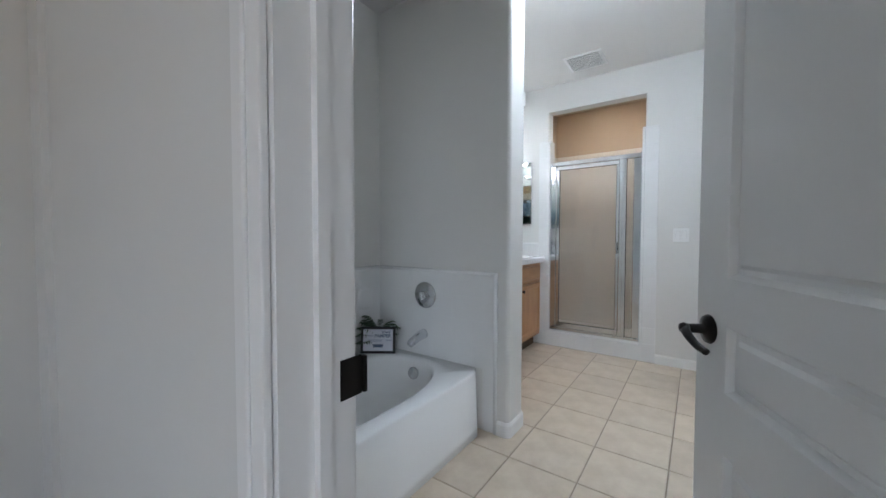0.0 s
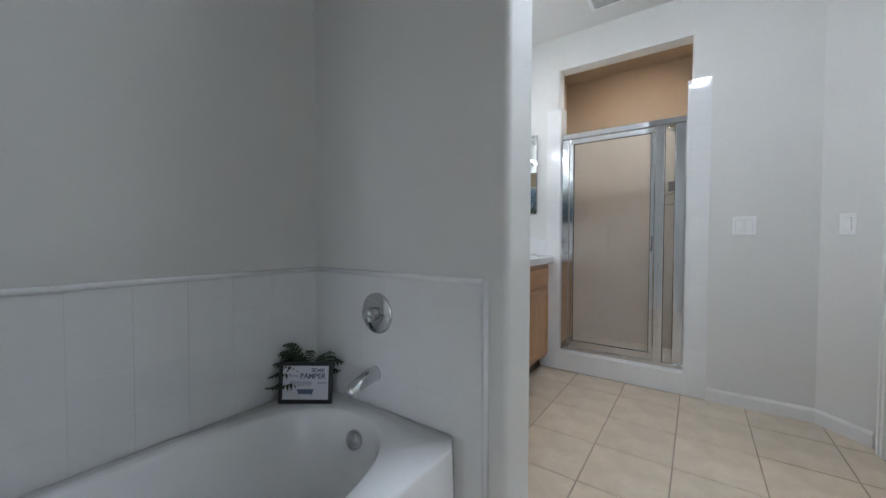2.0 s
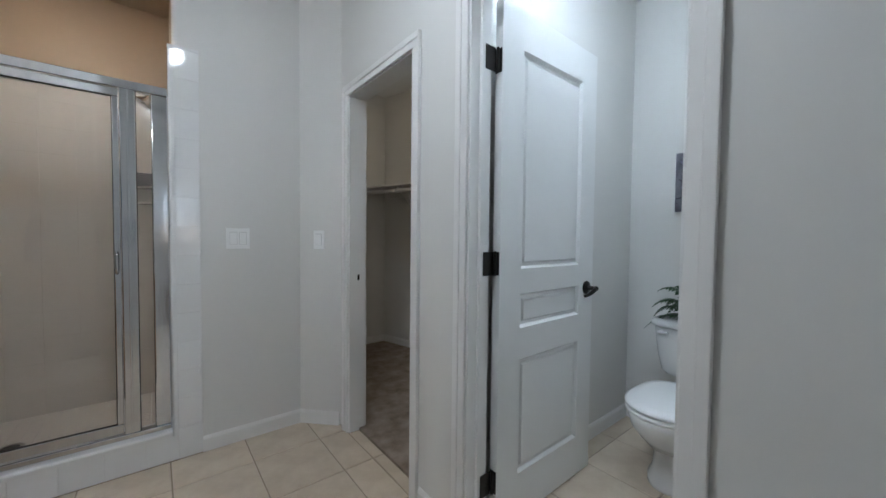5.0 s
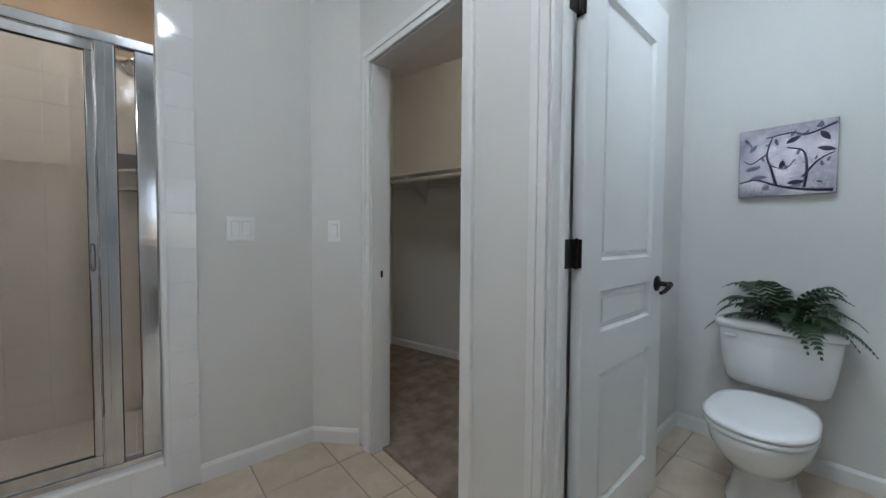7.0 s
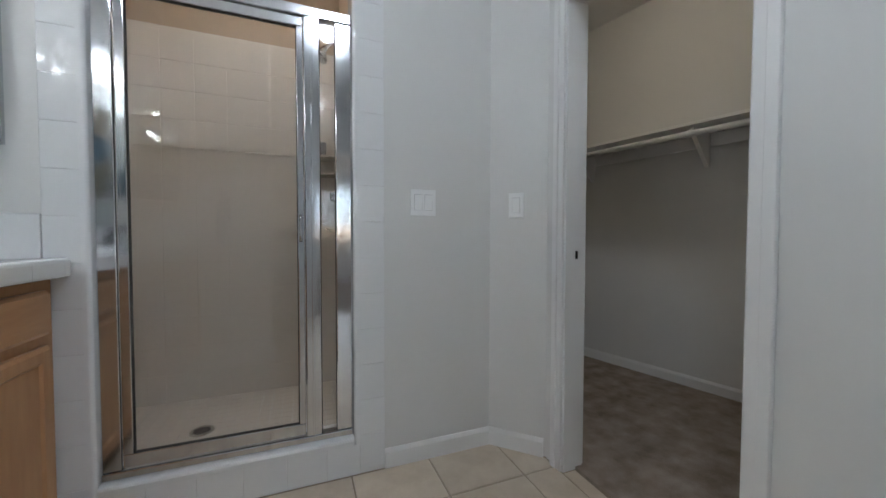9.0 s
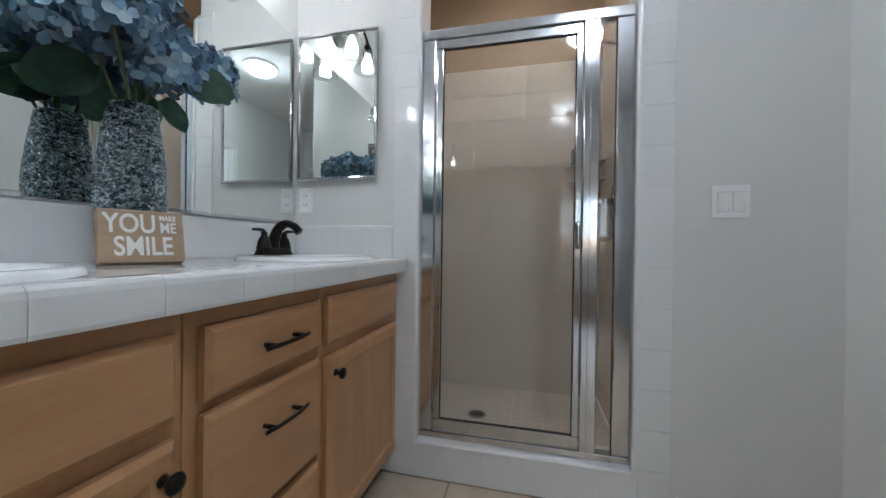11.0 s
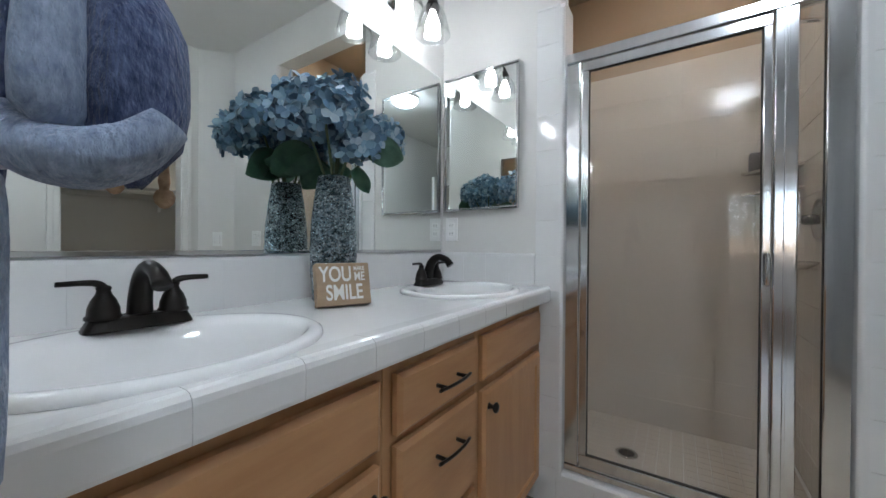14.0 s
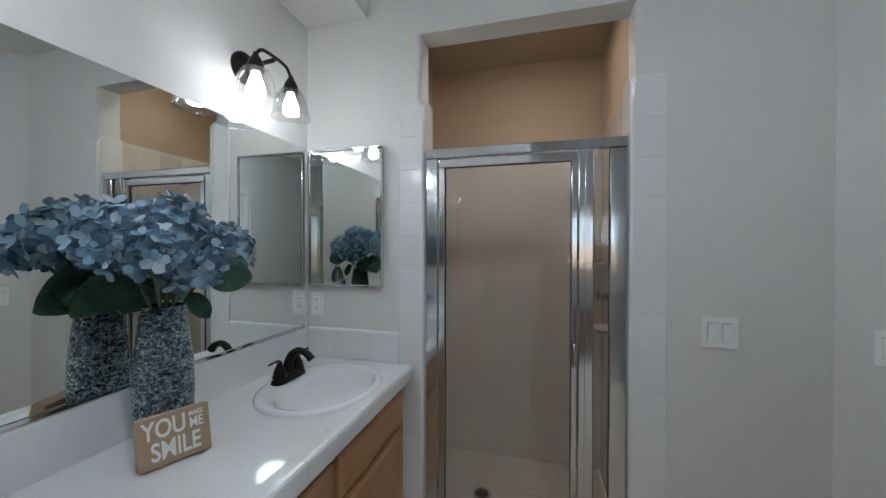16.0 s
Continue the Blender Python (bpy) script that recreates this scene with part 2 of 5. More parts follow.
def box(x0, y0, z0, x1, y1, z1, bevel=0.0, seg=2, bm=None):
    out = bm or bmesh.new()
    one = bmesh.new()
    bmesh.ops.create_cube(one, size=1)
    bmesh.ops.scale(one, vec=(x1 - x0, y1 - y0, z1 - z0), verts=one.verts[:])
    bmesh.ops.translate(one, vec=((x0 + x1) / 2, (y0 + y1) / 2, (z0 + z1) / 2), verts=one.verts[:])
    if bevel:
        bmesh.ops.bevel(one, geom=one.edges[:], offset=bevel, segments=seg, affect="EDGES", profile=0.5)
    if not bm:
        out.free()
        return one
    return merge(out, one)


def merge(a, b):
    me = bpy.data.meshes.new("tmp")
    b.to_mesh(me)
    b.free()
    a.from_mesh(me)
    bpy.data.meshes.remove(me)
    return a


def prism(pts, z0, z1, bm=None):
    bm = bm or bmesh.new()
    lo = [bm.verts.new((x, y, z0)) for x, y in pts]
    hi = [bm.verts.new((x, y, z1)) for x, y in pts]
    bm.faces.new(lo[::-1])
    bm.faces.new(hi)
    for i in range(len(pts)):
        j = (i + 1) % len(pts)
        bm.faces.new((lo[i], lo[j], hi[j], hi[i]))
    return bm


def rounded(pts, r, which, n=6):
    """Polygon with the corners listed in which rounded by r."""
    out = []
    for i, p in enumerate(pts):
        p = Vector(p)
        if i not in which:
            out.append(tuple(p))
            continue
        a, b = Vector(pts[i - 1]) - p, Vector(pts[(i + 1) % len(pts)]) - p
        a.normalize(), b.normalize()
        half = math.acos(max(-1, min(1, a.dot(b)))) / 2
        c = p + (a + b).normalized() * (r / math.sin(half))
        d = r / math.tan(half)
        s, e = p + a * d - c, p + b * d - c
        for k in range(n + 1):
            v = s.lerp(e, k / n).normalized() * r
            out.append(tuple(c + v))
    return out


def loft(rings, close_ends=True, bm=None):
    bm = bm or bmesh.new()
    vs = [[bm.verts.new(p) for p in ring] for ring in rings]
    n = len(vs[0])
    for a, b in zip(vs, vs[1:]):
        for i in range(n):
            j = (i + 1) % n
            bm.faces.new((a[i], a[j], b[j], b[i]))
    if close_ends:
        bm.faces.new(vs[0][::-1])
        bm.faces.new(vs[-1])
    return bm


def lathe(profile, seg=32, close=True):
    """Profile of (radius, z), turned about z."""
    rings = [[(max(r, 1e-4) * math.cos(2 * math.pi * i / seg), max(r, 1e-4) * math.sin(2 * math.pi * i / seg), z) for i in range(seg)] for r, z in profile]
    return loft(rings, close)


def moved(bm, m):
    bmesh.ops.transform(bm, matrix=m, verts=bm.verts[:])
    return bm


def tube(points, radius, seg=10, flat=1.0):
    """Round bar through the points; radius a number or one per point; flat squeezes it along its binormal."""
    pts = [Vector(p) for p in points]
    rad = radius if isinstance(radius, (list, tuple)) else [radius] * len(pts)
    rings, side = [], None
    for i, p in enumerate(pts):
        d = (pts[min(i + 1, len(pts) - 1)] - pts[max(i - 1, 0)]).normalized()
        if side is None:
            side = d.orthogonal().normalized()
        side = (side - d * side.dot(d)).normalized()
        up = d.cross(side)
        rings.append([p + (side * math.cos(2 * math.pi * k / seg) + up * flat * math.sin(2 * math.pi * k / seg)) * rad[i] for k in range(seg)])
    return loft(rings)


def curve_points(ctrl, n=24):
    """Catmull-Rom through the control points."""
    c = [Vector(p) for p in ctrl]
    c = [c[0] * 2 - c[1]] + c + [c[-1] * 2 - c[-2]]
    out = []
    segs = len(c) - 3
    for s in range(segs):
        p0, p1, p2, p3 = c[s:s + 4]
        for k in range(n // segs + 1):
            t = k / (n // segs + 1)
            out.append(0.5 * ((2 * p1) + (p2 - p0) * t + (2 * p0 - 5 * p1 + 4 * p2 - p3) * t * t + (3 * p1 - p0 - 3 * p2 + p3) * t ** 3))
    out.append(c[-2])
    return out


def oval(cx, cy, z, a, b, power=2.0, n=48):
    """Superellipse ring: half-axes a along x, b along y."""
    out = []
    for i in range(n):
        t = 2 * math.pi * i / n
        c, s = math.cos(t), math.sin(t)
        out.append((cx + a * math.copysign(abs(c) ** (2 / power), c), cy + b * math.copysign(abs(s) ** (2 / power), s), z))
    return out


def lettering(text, size, extrude=0.0008):
    cu = bpy.data.curves.new("lettering", "FONT")
    cu.body, cu.size, cu.extrude, cu.align_x, cu.align_y = text, size, extrude, "CENTER", "CENTER"
    cu.offset = size * 0.018
    ob = new("lettering_source", cu)
    bpy.context.view_layer.update()
    me = bpy.data.meshes.new_from_object(ob.evaluated_get(bpy.context.evaluated_depsgraph_get()))
    bm = bmesh.new()
    bm.from_mesh(me)
    bpy.data.objects.remove(ob)
    bpy.data.meshes.remove(me)
    bpy.data.curves.remove(cu)
    return bm


# ---- structure: walls, floor, ceiling ----
ZC = 2.64
solid("wall_west", prism([(-1.785, 0.77), (-1.63, 0.77), (-1.63, 2.43), (-1.64, 2.43), (-1.64, 4.29), (-1.785, 4.29)], 0, ZC), PAINT, "warm white painted plaster wall", "wall")
solid("wall_wing", prism(rounded([(-1.63, 2.334), (-0.64, 2.334), (-0.64, 2.53), (-1.63, 2.53)], 0.022, (1, 2)), 0, ZC), PAINT, "painted half-room wall between tub and vanity with rounded corners", "wall")
bm = prism(rounded([(-1.64, 4.173), (-1.063, 4.173), (-1.063, 4.29), (-1.64, 4.29)], 0.02, (1,)), 0, 2.378)
prism(rounded([(-0.2, 4.29), (-0.2, 4.173), (0.41, 4.173), (0.41, 4.29)], 0.02, (1,)), 0, 2.378, bm)
box(-1.64, 4.173, 2.378, 0.41, 4.29, ZC, bm=bm)
solid("wall_north", bm, PAINT, "white painted wall around the shower opening", "wall")
solid("wall_chamfer", prism([(0.41, 4.173), (0.592, 3.985), (0.69, 3.985), (0.69, 4.29), (0.41, 4.29)], 0, ZC), PAINT, "short angled painted wall beside the closet", "wall")
bm = box(0.592, 3.88, 0, 0.69, 3.985, ZC)
box(0.592, 3.21, 1.945, 0.69, 3.88, ZC, bm=bm)
box(0.592, 2.876, 0, 0.69, 3.21, ZC, bm=bm)
box(0.592, 2.188, 2.045, 0.69, 2.876, ZC, bm=bm)
box(0.592, 0.885, 0, 0.69, 2.188, ZC, bm=bm)
solid("wall_east", bm, PAINT, "white painted wall with closet and toilet doorways", "wall")
bm = box(-1.63, 0.77, 0, -0.2305, 0.885, ZC)
box(0.497, 0.77, 0, 0.69, 0.885, ZC, bm=bm)
box(-0.2305, 0.77, 2.06, 0.497, 0.885, ZC, bm=bm)
solid("wall_south", bm, PAINT, "white painted wall with the entry doorway", "wall")
for name, b in (("wall_toilet_north", (0.69, 2.973, 0, 2.11, 3.07, ZC)), ("wall_toilet_east", (2.11, 1.83, 0, 2.23, 3.07, ZC)), ("wall_toilet_south", (0.69, 1.83, 0, 2.11, 1.95, ZC))):
    solid(name, box(*b), PAINT, "white painted toilet room wall", "wall")
bm = prism([(1.667, 5.36), (2.22, 3.1), (2.44, 3.1), (1.787, 5.36)], 0, ZC)
for name, b in (("wall_closet_north", (0.57, 5.36, 0, 1.787, 5.48, ZC)), ("wall_closet_west", (0.57, 4.29, 0, 0.69, 5.36, ZC)), ("wall_closet_south", (2.23, 2.95, 0, 2.44, 3.1, ZC))):
    solid(name, box(*b), PAINT, "painted walk-in closet wall", "wall")
solid("wall_closet", bm, PAINT, "painted walk-in closet walls in shade", "wall")
bm = box(-1.37, 4.29, 0, -1.25, 5.12, 2.09)
box(-0.19, 4.29, 0, -0.07, 5.12, 2.09, bm=bm)
box(-1.25, 5.0, 0, -0.19, 5.12, 2.09, bm=bm)
solid("wall_shower_tiled", bm, SHTILE, "beige tiled shower walls", "wall")
for name, b in (("wall_shower_upper_west", (-1.37, 4.29, 2.09, -1.25, 5.12, ZC)), ("wall_shower_upper_east", (-0.19, 4.29, 2.09, -0.07, 5.12, ZC)), ("wall_shower_upper_north", (-1.25, 5.0, 2.09, -0.19, 5.12, ZC))):
    solid(name, box(*b), TAN, "tan painted wall above the shower tile", "wall")
solid("ceiling_shower", box(-1.25, 4.29, 2.595, -0.19, 5.0, ZC - 0.002), TAN, "tan painted shower ceiling", "ceiling")
solid("ceiling", box(-1.785, 0.77, ZC, 2.44, 5.48, ZC + 0.12), CEIL, "flat white painted ceiling", "ceiling")
solid("soffit", box(-1.64, 2.53, 2.49, -1.315, 4.173, ZC, 0.006), PAINT, "boxed painted soffit above the vanity", "soffit")
solid("floor", box(-1.785, 0.77, -0.12, 2.23, 4.29, -0.004), FGROUT, "beige ceramic tile floor with tan grout", "floor")
solid("floor_shower", box(-1.25, 4.29, -0.12, -0.19, 5.0, 0.085), GROUT, "white tiled shower floor", "floor")
bm = bmesh.new()
bm = prism([(0.69, 3.21), (0.69, 3.07), (2.24, 3.07), (1.667, 5.36), (0.69, 5.36)], -0.12, 0.012, bm)
box(0.655, 3.21, -0.0035, 0.69, 3.88, 0.012, bm=bm)
solid("floor_closet_carpet", bm, CARPET, "taupe cut-pile carpet in the closet", "carpet")

# bedroom shell beyond the entry, with its window and an added unseen one
solid("wall_bedroom_west", box(-1.95, -3.4, 0, -1.83, 0.77, ZC), PAINT, "plain painted bedroom wall", "wall")
bm = box(2.4, -3.4, 0, 2.52, -3.0, ZC)
box(2.4, -1.2, 0, 2.52, 0.77, ZC, bm=bm)
box(2.4, -3.0, 0, 2.52, -1.2, 0.3, bm=bm)
box(2.4, -3.0, 2.2, 2.52, -1.2, ZC, bm=bm)
solid("wall_bedroom_east", bm, PAINT, "plain painted bedroom wall with an opening for the added unseen window", "wall")
bm = box(-1.95, -3.52, 0, 0.0, -3.4, ZC)
box(1.6, -3.52, 0, 2.52, -3.4, ZC, bm=bm)
box(0.0, -3.52, 0, 1.6, -3.4, 0.95, bm=bm)
box(0.0, -3.52, 2.2, 1.6, -3.4, ZC, bm=bm)
solid("wall_bedroom_south", bm, PAINT, "plain painted bedroom wall with a sliding window", "wall")
solid("wall_bedroom_north", box(0.69, 0.75, 0, 2.4, 0.77, ZC), PAINT, "plain painted bedroom wall", "wall")
solid("wall_bedroom_corner", box(-1.83, 0.75, 0, -1.63, 0.77, ZC), PAINT, "plain painted bedroom wall", "wall")
solid("ceiling_bedroom", box(-1.95, -3.52, ZC, 2.52, 0.77, ZC + 0.12), CEIL, "white bedroom ceiling", "ceiling")
solid("floor_bedroom", box(-1.95, -3.52, -0.12, 2.52, 0.77, 0.004), CARPET, "taupe bedroom carpet", "carpet")
win = thing("window_1", (0.8, -3.4, 0.95), "white framed sliding bedroom window", "window", kind="structure")
part("window_frame", box(0.0, -3.5, 0.95, 1.6, -3.43, 1.0, bm=box(0.0, -3.5, 2.15, 1.6, -3.43, 2.2, bm=box(0.0, -3.5, 1.0, 0.05, -3.43, 2.15, bm=box(1.55, -3.5, 1.0, 1.6, -3.43, 2.15, bm=box(0.775, -3.5, 1.0, 0.825, -3.43, 2.15))))), TRIM, win)
for i in (0, 1):
    p = part("pane", box(0.05 + 0.775 * i, -3.468, 1.0, 0.775 + 0.775 * i, -3.462, 2.15), CLEAR, win)
    p.visible_shadow = False
# unseen east window, made up to frame the fill lamp
added_win = thing("added_window", (2.45, -2.1, 0.3), "unseen white framed window added around the bedroom fill lamp", "window", kind="structure")
bm = box(2.44, -3.0, 0.3, 2.5, -1.2, 0.35)
box(2.44, -3.0, 2.15, 2.5, -1.2, 2.2, bm=bm)
box(2.44, -3.0, 0.35, 2.5, -2.95, 2.15, bm=bm)
box(2.44, -1.25, 0.35, 2.5, -1.2, 2.15, bm=bm)
part("window_frame", bm, TRIM, added_win)
part("pane", box(2.466, -2.95, 0.35, 2.472, -1.25, 2.15), CLEAR, added_win).visible_shadow = False
solid("ground", box(-300, -300, -0.4, 300, 300, -0.13), GROUNDM, "dry earth garden ground", "ground")
solid("backdrop", box(-14, -14.1, -0.13, 16, -14, 9), SKYGLOW, "bright hazy sky beyond the garden", "backdrop")
fence = thing("fence", (0.8, -8, -0.13), "sunlit tan board garden fence", "fence")
for i in range(26):
    part("board", box(-3.1 + i * 0.3, -8.02, -0.13, -2.81 + i * 0.3, -7.98, 1.45), FENCEM, fence)

tree = thing("tree", (1.3, -9.6, -0.13), "leafy green garden tree behind a fence", "tree")
part("trunk", tube([(1.3, -9.6, -0.13), (1.33, -9.6, 0.8), (1.25, -9.58, 1.7), (1.3, -9.6, 2.6)], [0.12, 0.1, 0.08, 0.04], 8), KICK, tree)
rnd = random.Random(12)
bm = bmesh.new()
for i in range(900):
    a, h, r = rnd.uniform(0, 6.283), rnd.uniform(1.5, 3.3), rnd.uniform(0.2, 1.25)
    c = Vector((1.3 + r * math.cos(a) * (1 - abs(h - 2.3) * 0.35), -9.6 + r * math.sin(a) * 0.8, h + 0.2 * math.sin(3 * a)))
    u = Vector((rnd.uniform(-1, 1), rnd.uniform(-1, 1), rnd.uniform(-1, 1))).normalized() * rnd.uniform(0.05, 0.10)
    v = u.orthogonal().normalized() * u.length * 0.5
    bm.faces.new([bm.verts.new(c + x) for x in (-u, v, u, -v)])
part("crown", bm, HEDGE, tree)

# baseboards
def baseboard(a, b, label="white painted baseboard"):
    """Board along the floor from a to b; the room lies to the left of that way."""
    a, b = Vector((*a, 0)), Vector((*b, 0))
    d = (b - a).normalized()
    n = Vector((-d.y, d.x, 0))
    prof = [(0.0015, 0.0), (0.013, 0.0), (0.013, 0.066), (0.009, 0.074), (0.005, 0.081), (0.0015, 0.082)]
    rings = [[p + n * o + Vector((0, 0, z)) for o, z in prof] for p in (a, b)]
    return solid("baseboard", loft(rings), TRIM, label, "baseboard")


baseboard((0.405, 4.173), (-0.094, 4.173))
baseboard((0.586, 3.991), (0.41, 4.173))
baseboard((0.592, 2.925), (0.592, 3.15))
baseboard((0.592, 1.0), (0.592, 2.135))
path = rounded([(-0.706, 2.334), (-0.64, 2.334), (-0.64, 2.53), (-1.09, 2.53)], 0.022, (1, 2))
rings = []
for i, p in enumerate(path):
    d = (Vector(path[min(i + 1, len(path) - 1)]) - Vector(path[max(i - 1, 0)])).normalized()
    rings.append([(p[0] + d.y * o, p[1] - d.x * o, z) for o, z in ((0.0015, 0.0), (0.013, 0.0), (0.013, 0.066), (0.009, 0.074), (0.005, 0.081), (0.0015, 0.082))])
solid("baseboard", loft(rings), TRIM, "white painted baseboard round the wall end", "baseboard")
baseboard((2.11, 2.973), (0.70, 2.973))
baseboard((2.11, 1.95), (2.11, 2.973))
baseboard((0.70, 1.95), (2.11, 1.95))
baseboard((2.22, 3.1), (1.667, 5.36))
baseboard((1.667, 5.36), (0.69, 5.36))
baseboard((-0.785, 0.885), (-0.304, 0.885))


# door linings and casings
def doorway(name, axis, face, depth, lo, hi, top, label, both=True):
    """Lining and casings of a doorway in a wall; axis: the wall's direction; face: the room side; depth: the other face."""
    t = thing(name, ((face, lo, 0) if axis == "y" else (lo, face, 0)), label, "door frame", kind="structure")
    s = 1 if depth > face else -1

    def bx(u0, u1, w0, w1, z0, z1, bev=0.0):
        w0, w1 = min(w0, w1), max(w0, w1)
        return box(w0, u0, z0, w1, u1, z1, bev) if axis == "y" else box(u0, w0, z0, u1, w1, z1, bev)
    part("jamb", bx(lo + 0.0005, lo + 0.015, face, depth, 0, top - 0.015), TRIM, t)
    part("jamb", bx(hi - 0.015, hi - 0.0005, face, depth, 0, top - 0.015), TRIM, t)
    part("head_jamb", bx(lo + 0.0005, hi - 0.0005, face, depth, top - 0.015, top - 0.0005), TRIM, t)
    for f, sg in ((face, -s), (depth, s)) if both else ((face, -s),):
        for u0, u1, v0, v1 in ((lo - 0.05, lo + 0.007, lo - 0.05, lo - 0.022), (hi - 0.007, hi + 0.05, hi + 0.022, hi + 0.05)):
            c = part("casing", bx(u0, u1, f + sg * 0.0015, f + sg * 0.013, 0, top - 0.0075, 0.003), TRIM, t)
            part("bead", bx(v0, v1, f + sg * 0.012, f + sg * 0.019, 0, top + 0.02, 0.003), TRIM, c)
        c = part("head_casing", bx(lo - 0.05, hi + 0.05, f + sg * 0.0015, f + sg * 0.013, top - 0.007, top + 0.05, 0.003), TRIM, t)
        part("bead", bx(lo - 0.05, hi + 0.05, f + sg * 0.012, f + sg * 0.019, top + 0.022, top + 0.05, 0.003), TRIM, c)
    return t


closet_frame = doorway("doorway_closet", "y", 0.592, 0.69, 3.21, 3.88, 1.955, "white cased closet opening with no door in view")
wc_frame = doorway("doorway_toilet", "y", 0.592, 0.69, 2.188, 2.876, 2.045, "white cased toilet room doorway")
entry_frame = doorway("doorway_entry", "x", 0.77, 0.885, -0.230, 0.497, 2.06, "white cased bathroom entry doorway")
part("stop", box(0.635, 2.849, 0, 0.648, 2.861, 2.03), TRIM, wc_frame)
part("stop", box(0.635, 2.203, 0, 0.648, 2.215, 2.03), TRIM, wc_frame)
part("stop", box(-0.215, 0.82, 0, -0.203, 0.84, 2.045), TRIM, entry_frame)
part("strike_plate", box(-0.2152, 0.862, 0.879, -0.2135, 0.90, 0.937, bm=box(-0.2152, 0.9002, 0.881, -0.208, 0.906, 0.935)), BRONZE, entry_frame, "black latch strike plate")
part("strike_plate", box(0.641, 3.8635, 0.893, 0.653, 3.8655, 0.927), BRONZE, closet_frame, "small dark strike plate")
part("hinge_plate", box(0.63, 3.2245, 1.72, 0.66, 3.2262, 1.81), BRONZE, closet_frame, "black hinge leaf")


# ---- doors ----
def panel_face(w, h, x_in, rows, thick):
    """Door leaf in its own frame: hinge edge at x=0, thickness along y, with sunk and raised panels on both faces."""
    bm = bmesh.new()
    xs = [0, x_in, w - x_in, w]
    zs = [0] + [z for r in rows for z in r] + [h]
    for y, flip in ((0, 1), (thick, 0)):
        v = [[bm.verts.new((x, y, z)) for x in xs] for z in zs]
        panels = []
        for j in range(len(zs) - 1):
            for i in range(3):
                q = (v[j][i], v[j][i + 1], v[j + 1][i + 1], v[j + 1][i])
                f = bm.faces.new(q if flip else q[::-1])
                if i == 1 and j % 2 == 1:
                    panels.append(f)
        bm.normal_update()
        for f in panels:
            bmesh.ops.inset_region(bm, faces=[f], thickness=0.014, depth=-0.013)
            bmesh.ops.inset_region(bm, faces=[f], thickness=0.016, depth=0.0)
            bmesh.ops.inset_region(bm, faces=[f], thickness=0.012, depth=0.007)
    for e in ((0, 0, 0, h), (w, 0, w, h), (0, 0, w, 0), (0, h, w, h)):
        a, b = (e[0], e[1]), (e[2], e[3])
        q = [bm.verts.new((a[0], 0, a[1])), bm.verts.new((b[0], 0, b[1])), bm.verts.new((b[0], thick, b[1])), bm.verts.new((a[0], thick, a[1]))]
        bm.faces.new(q)
    bmesh.ops.remove_doubles(bm, verts=bm.verts[:], dist=1e-5)
    return bm


def lever(sign):
    """Lever handle on the face at y=0, pointing to -y, the lever towards x by sign."""
    bm = moved(lathe([(0.0, 0), (0.031, 0), (0.033, 0.003), (0.030, 0.009), (0.018, 0.013), (0.011, 0.017), (0.010, 0.045), (0.013, 0.052), (0.009, 0.06), (0, 0.062)], 24), pose(0, 0, 0, 90))
    pts = curve_points([(0, -0.05, 0.002), (0.022 * sign, -0.055, -0.006), (0.055 * sign, -0.05, -0.022), (0.09 * sign, -0.045, -0.028)], 14)
    return merge(bm, tube(pts, [0.011 - 0.004 * i / (len(pts) - 1) for i in range(len(pts))], 10, 0.7))


def door_leaf(name, w, at, label, knob_z, lever_sign, hinges, zs_hinge=(0.2, 1.045, 1.80), group="interior doors"):
    d = thing(name, (0, 0, 0), label, "door", group, "structure")
    leaf = part("leaf", panel_face(w, 2.025, 0.125, ((0.187, 0.655), (0.783, 0.92), (1.02, 1.872)), 0.035), DOORP, d, world=False)
    hd = part("lever_handle", moved(lever(lever_sign), pose(w - 0.06, -0.0, knob_z)), BRONZE, d, "black bronze lever handle", True, False)
    part("lever_handle", moved(lever(lever_sign), pose(w - 0.06, 0.035, knob_z) @ Matrix.Diagonal((1, -1, 1, 1))), BRONZE, d, "black bronze lever handle", True, False)
    part("latch_plate", box(w - 0.0005, 0.006, knob_z - 0.028, w + 0.001, 0.029, knob_z + 0.028), BRONZE, d, world=False)
    for z in zs_hinge:
        bm = box(-0.003, hinges[0], z - 0.044, -0.0005, hinges[1], z + 0.044)
        box(-0.066, hinges[2] + 0.0095, z - 0.044, -0.014, hinges[2] + 0.0115, z + 0.044, bm=bm)
        merge(bm, moved(lathe([(0.0, -0.048), (0.005, -0.046), (0.006, -0.044), (0.006, 0.044), (0.005, 0.046), (0, 0.048)], 12), pose(-0.009, hinges[2] + 0.004, z)))
        part("hinge", bm, BRONZE, d, "black butt hinge", world=False)
    d.matrix_world = at
    return d


# toilet room door: hinge at the far jamb, standing open at a right angle
door_leaf("door_1", 0.685, pose(0.728, 2.837, 0.008, 0, 0, 0.5), "white three-panel door standing open into the toilet room", 0.905, -1, (0.002, 0.033, 0.012))
# entry door: hinged on the right, swung into the bathroom
door_leaf("door_2", 0.715, pose(0.485, 0.93, 0.008, 0, 0, 112.6) @ pose(0, -0.018, 0), "white three-panel bathroom entry door standing open", 0.9, -1, (0.002, 0.033, 0.012))


# ---- tub alcove ----
tub = thing("bathtub", (-1.2, 1.63, 0), "white enamelled alcove bathtub with sloped oval basin", "bathtub")
X0, X1, Y0, Y1, ZT = -1.6195, -0.806, 0.888, 2.3225, 0.357


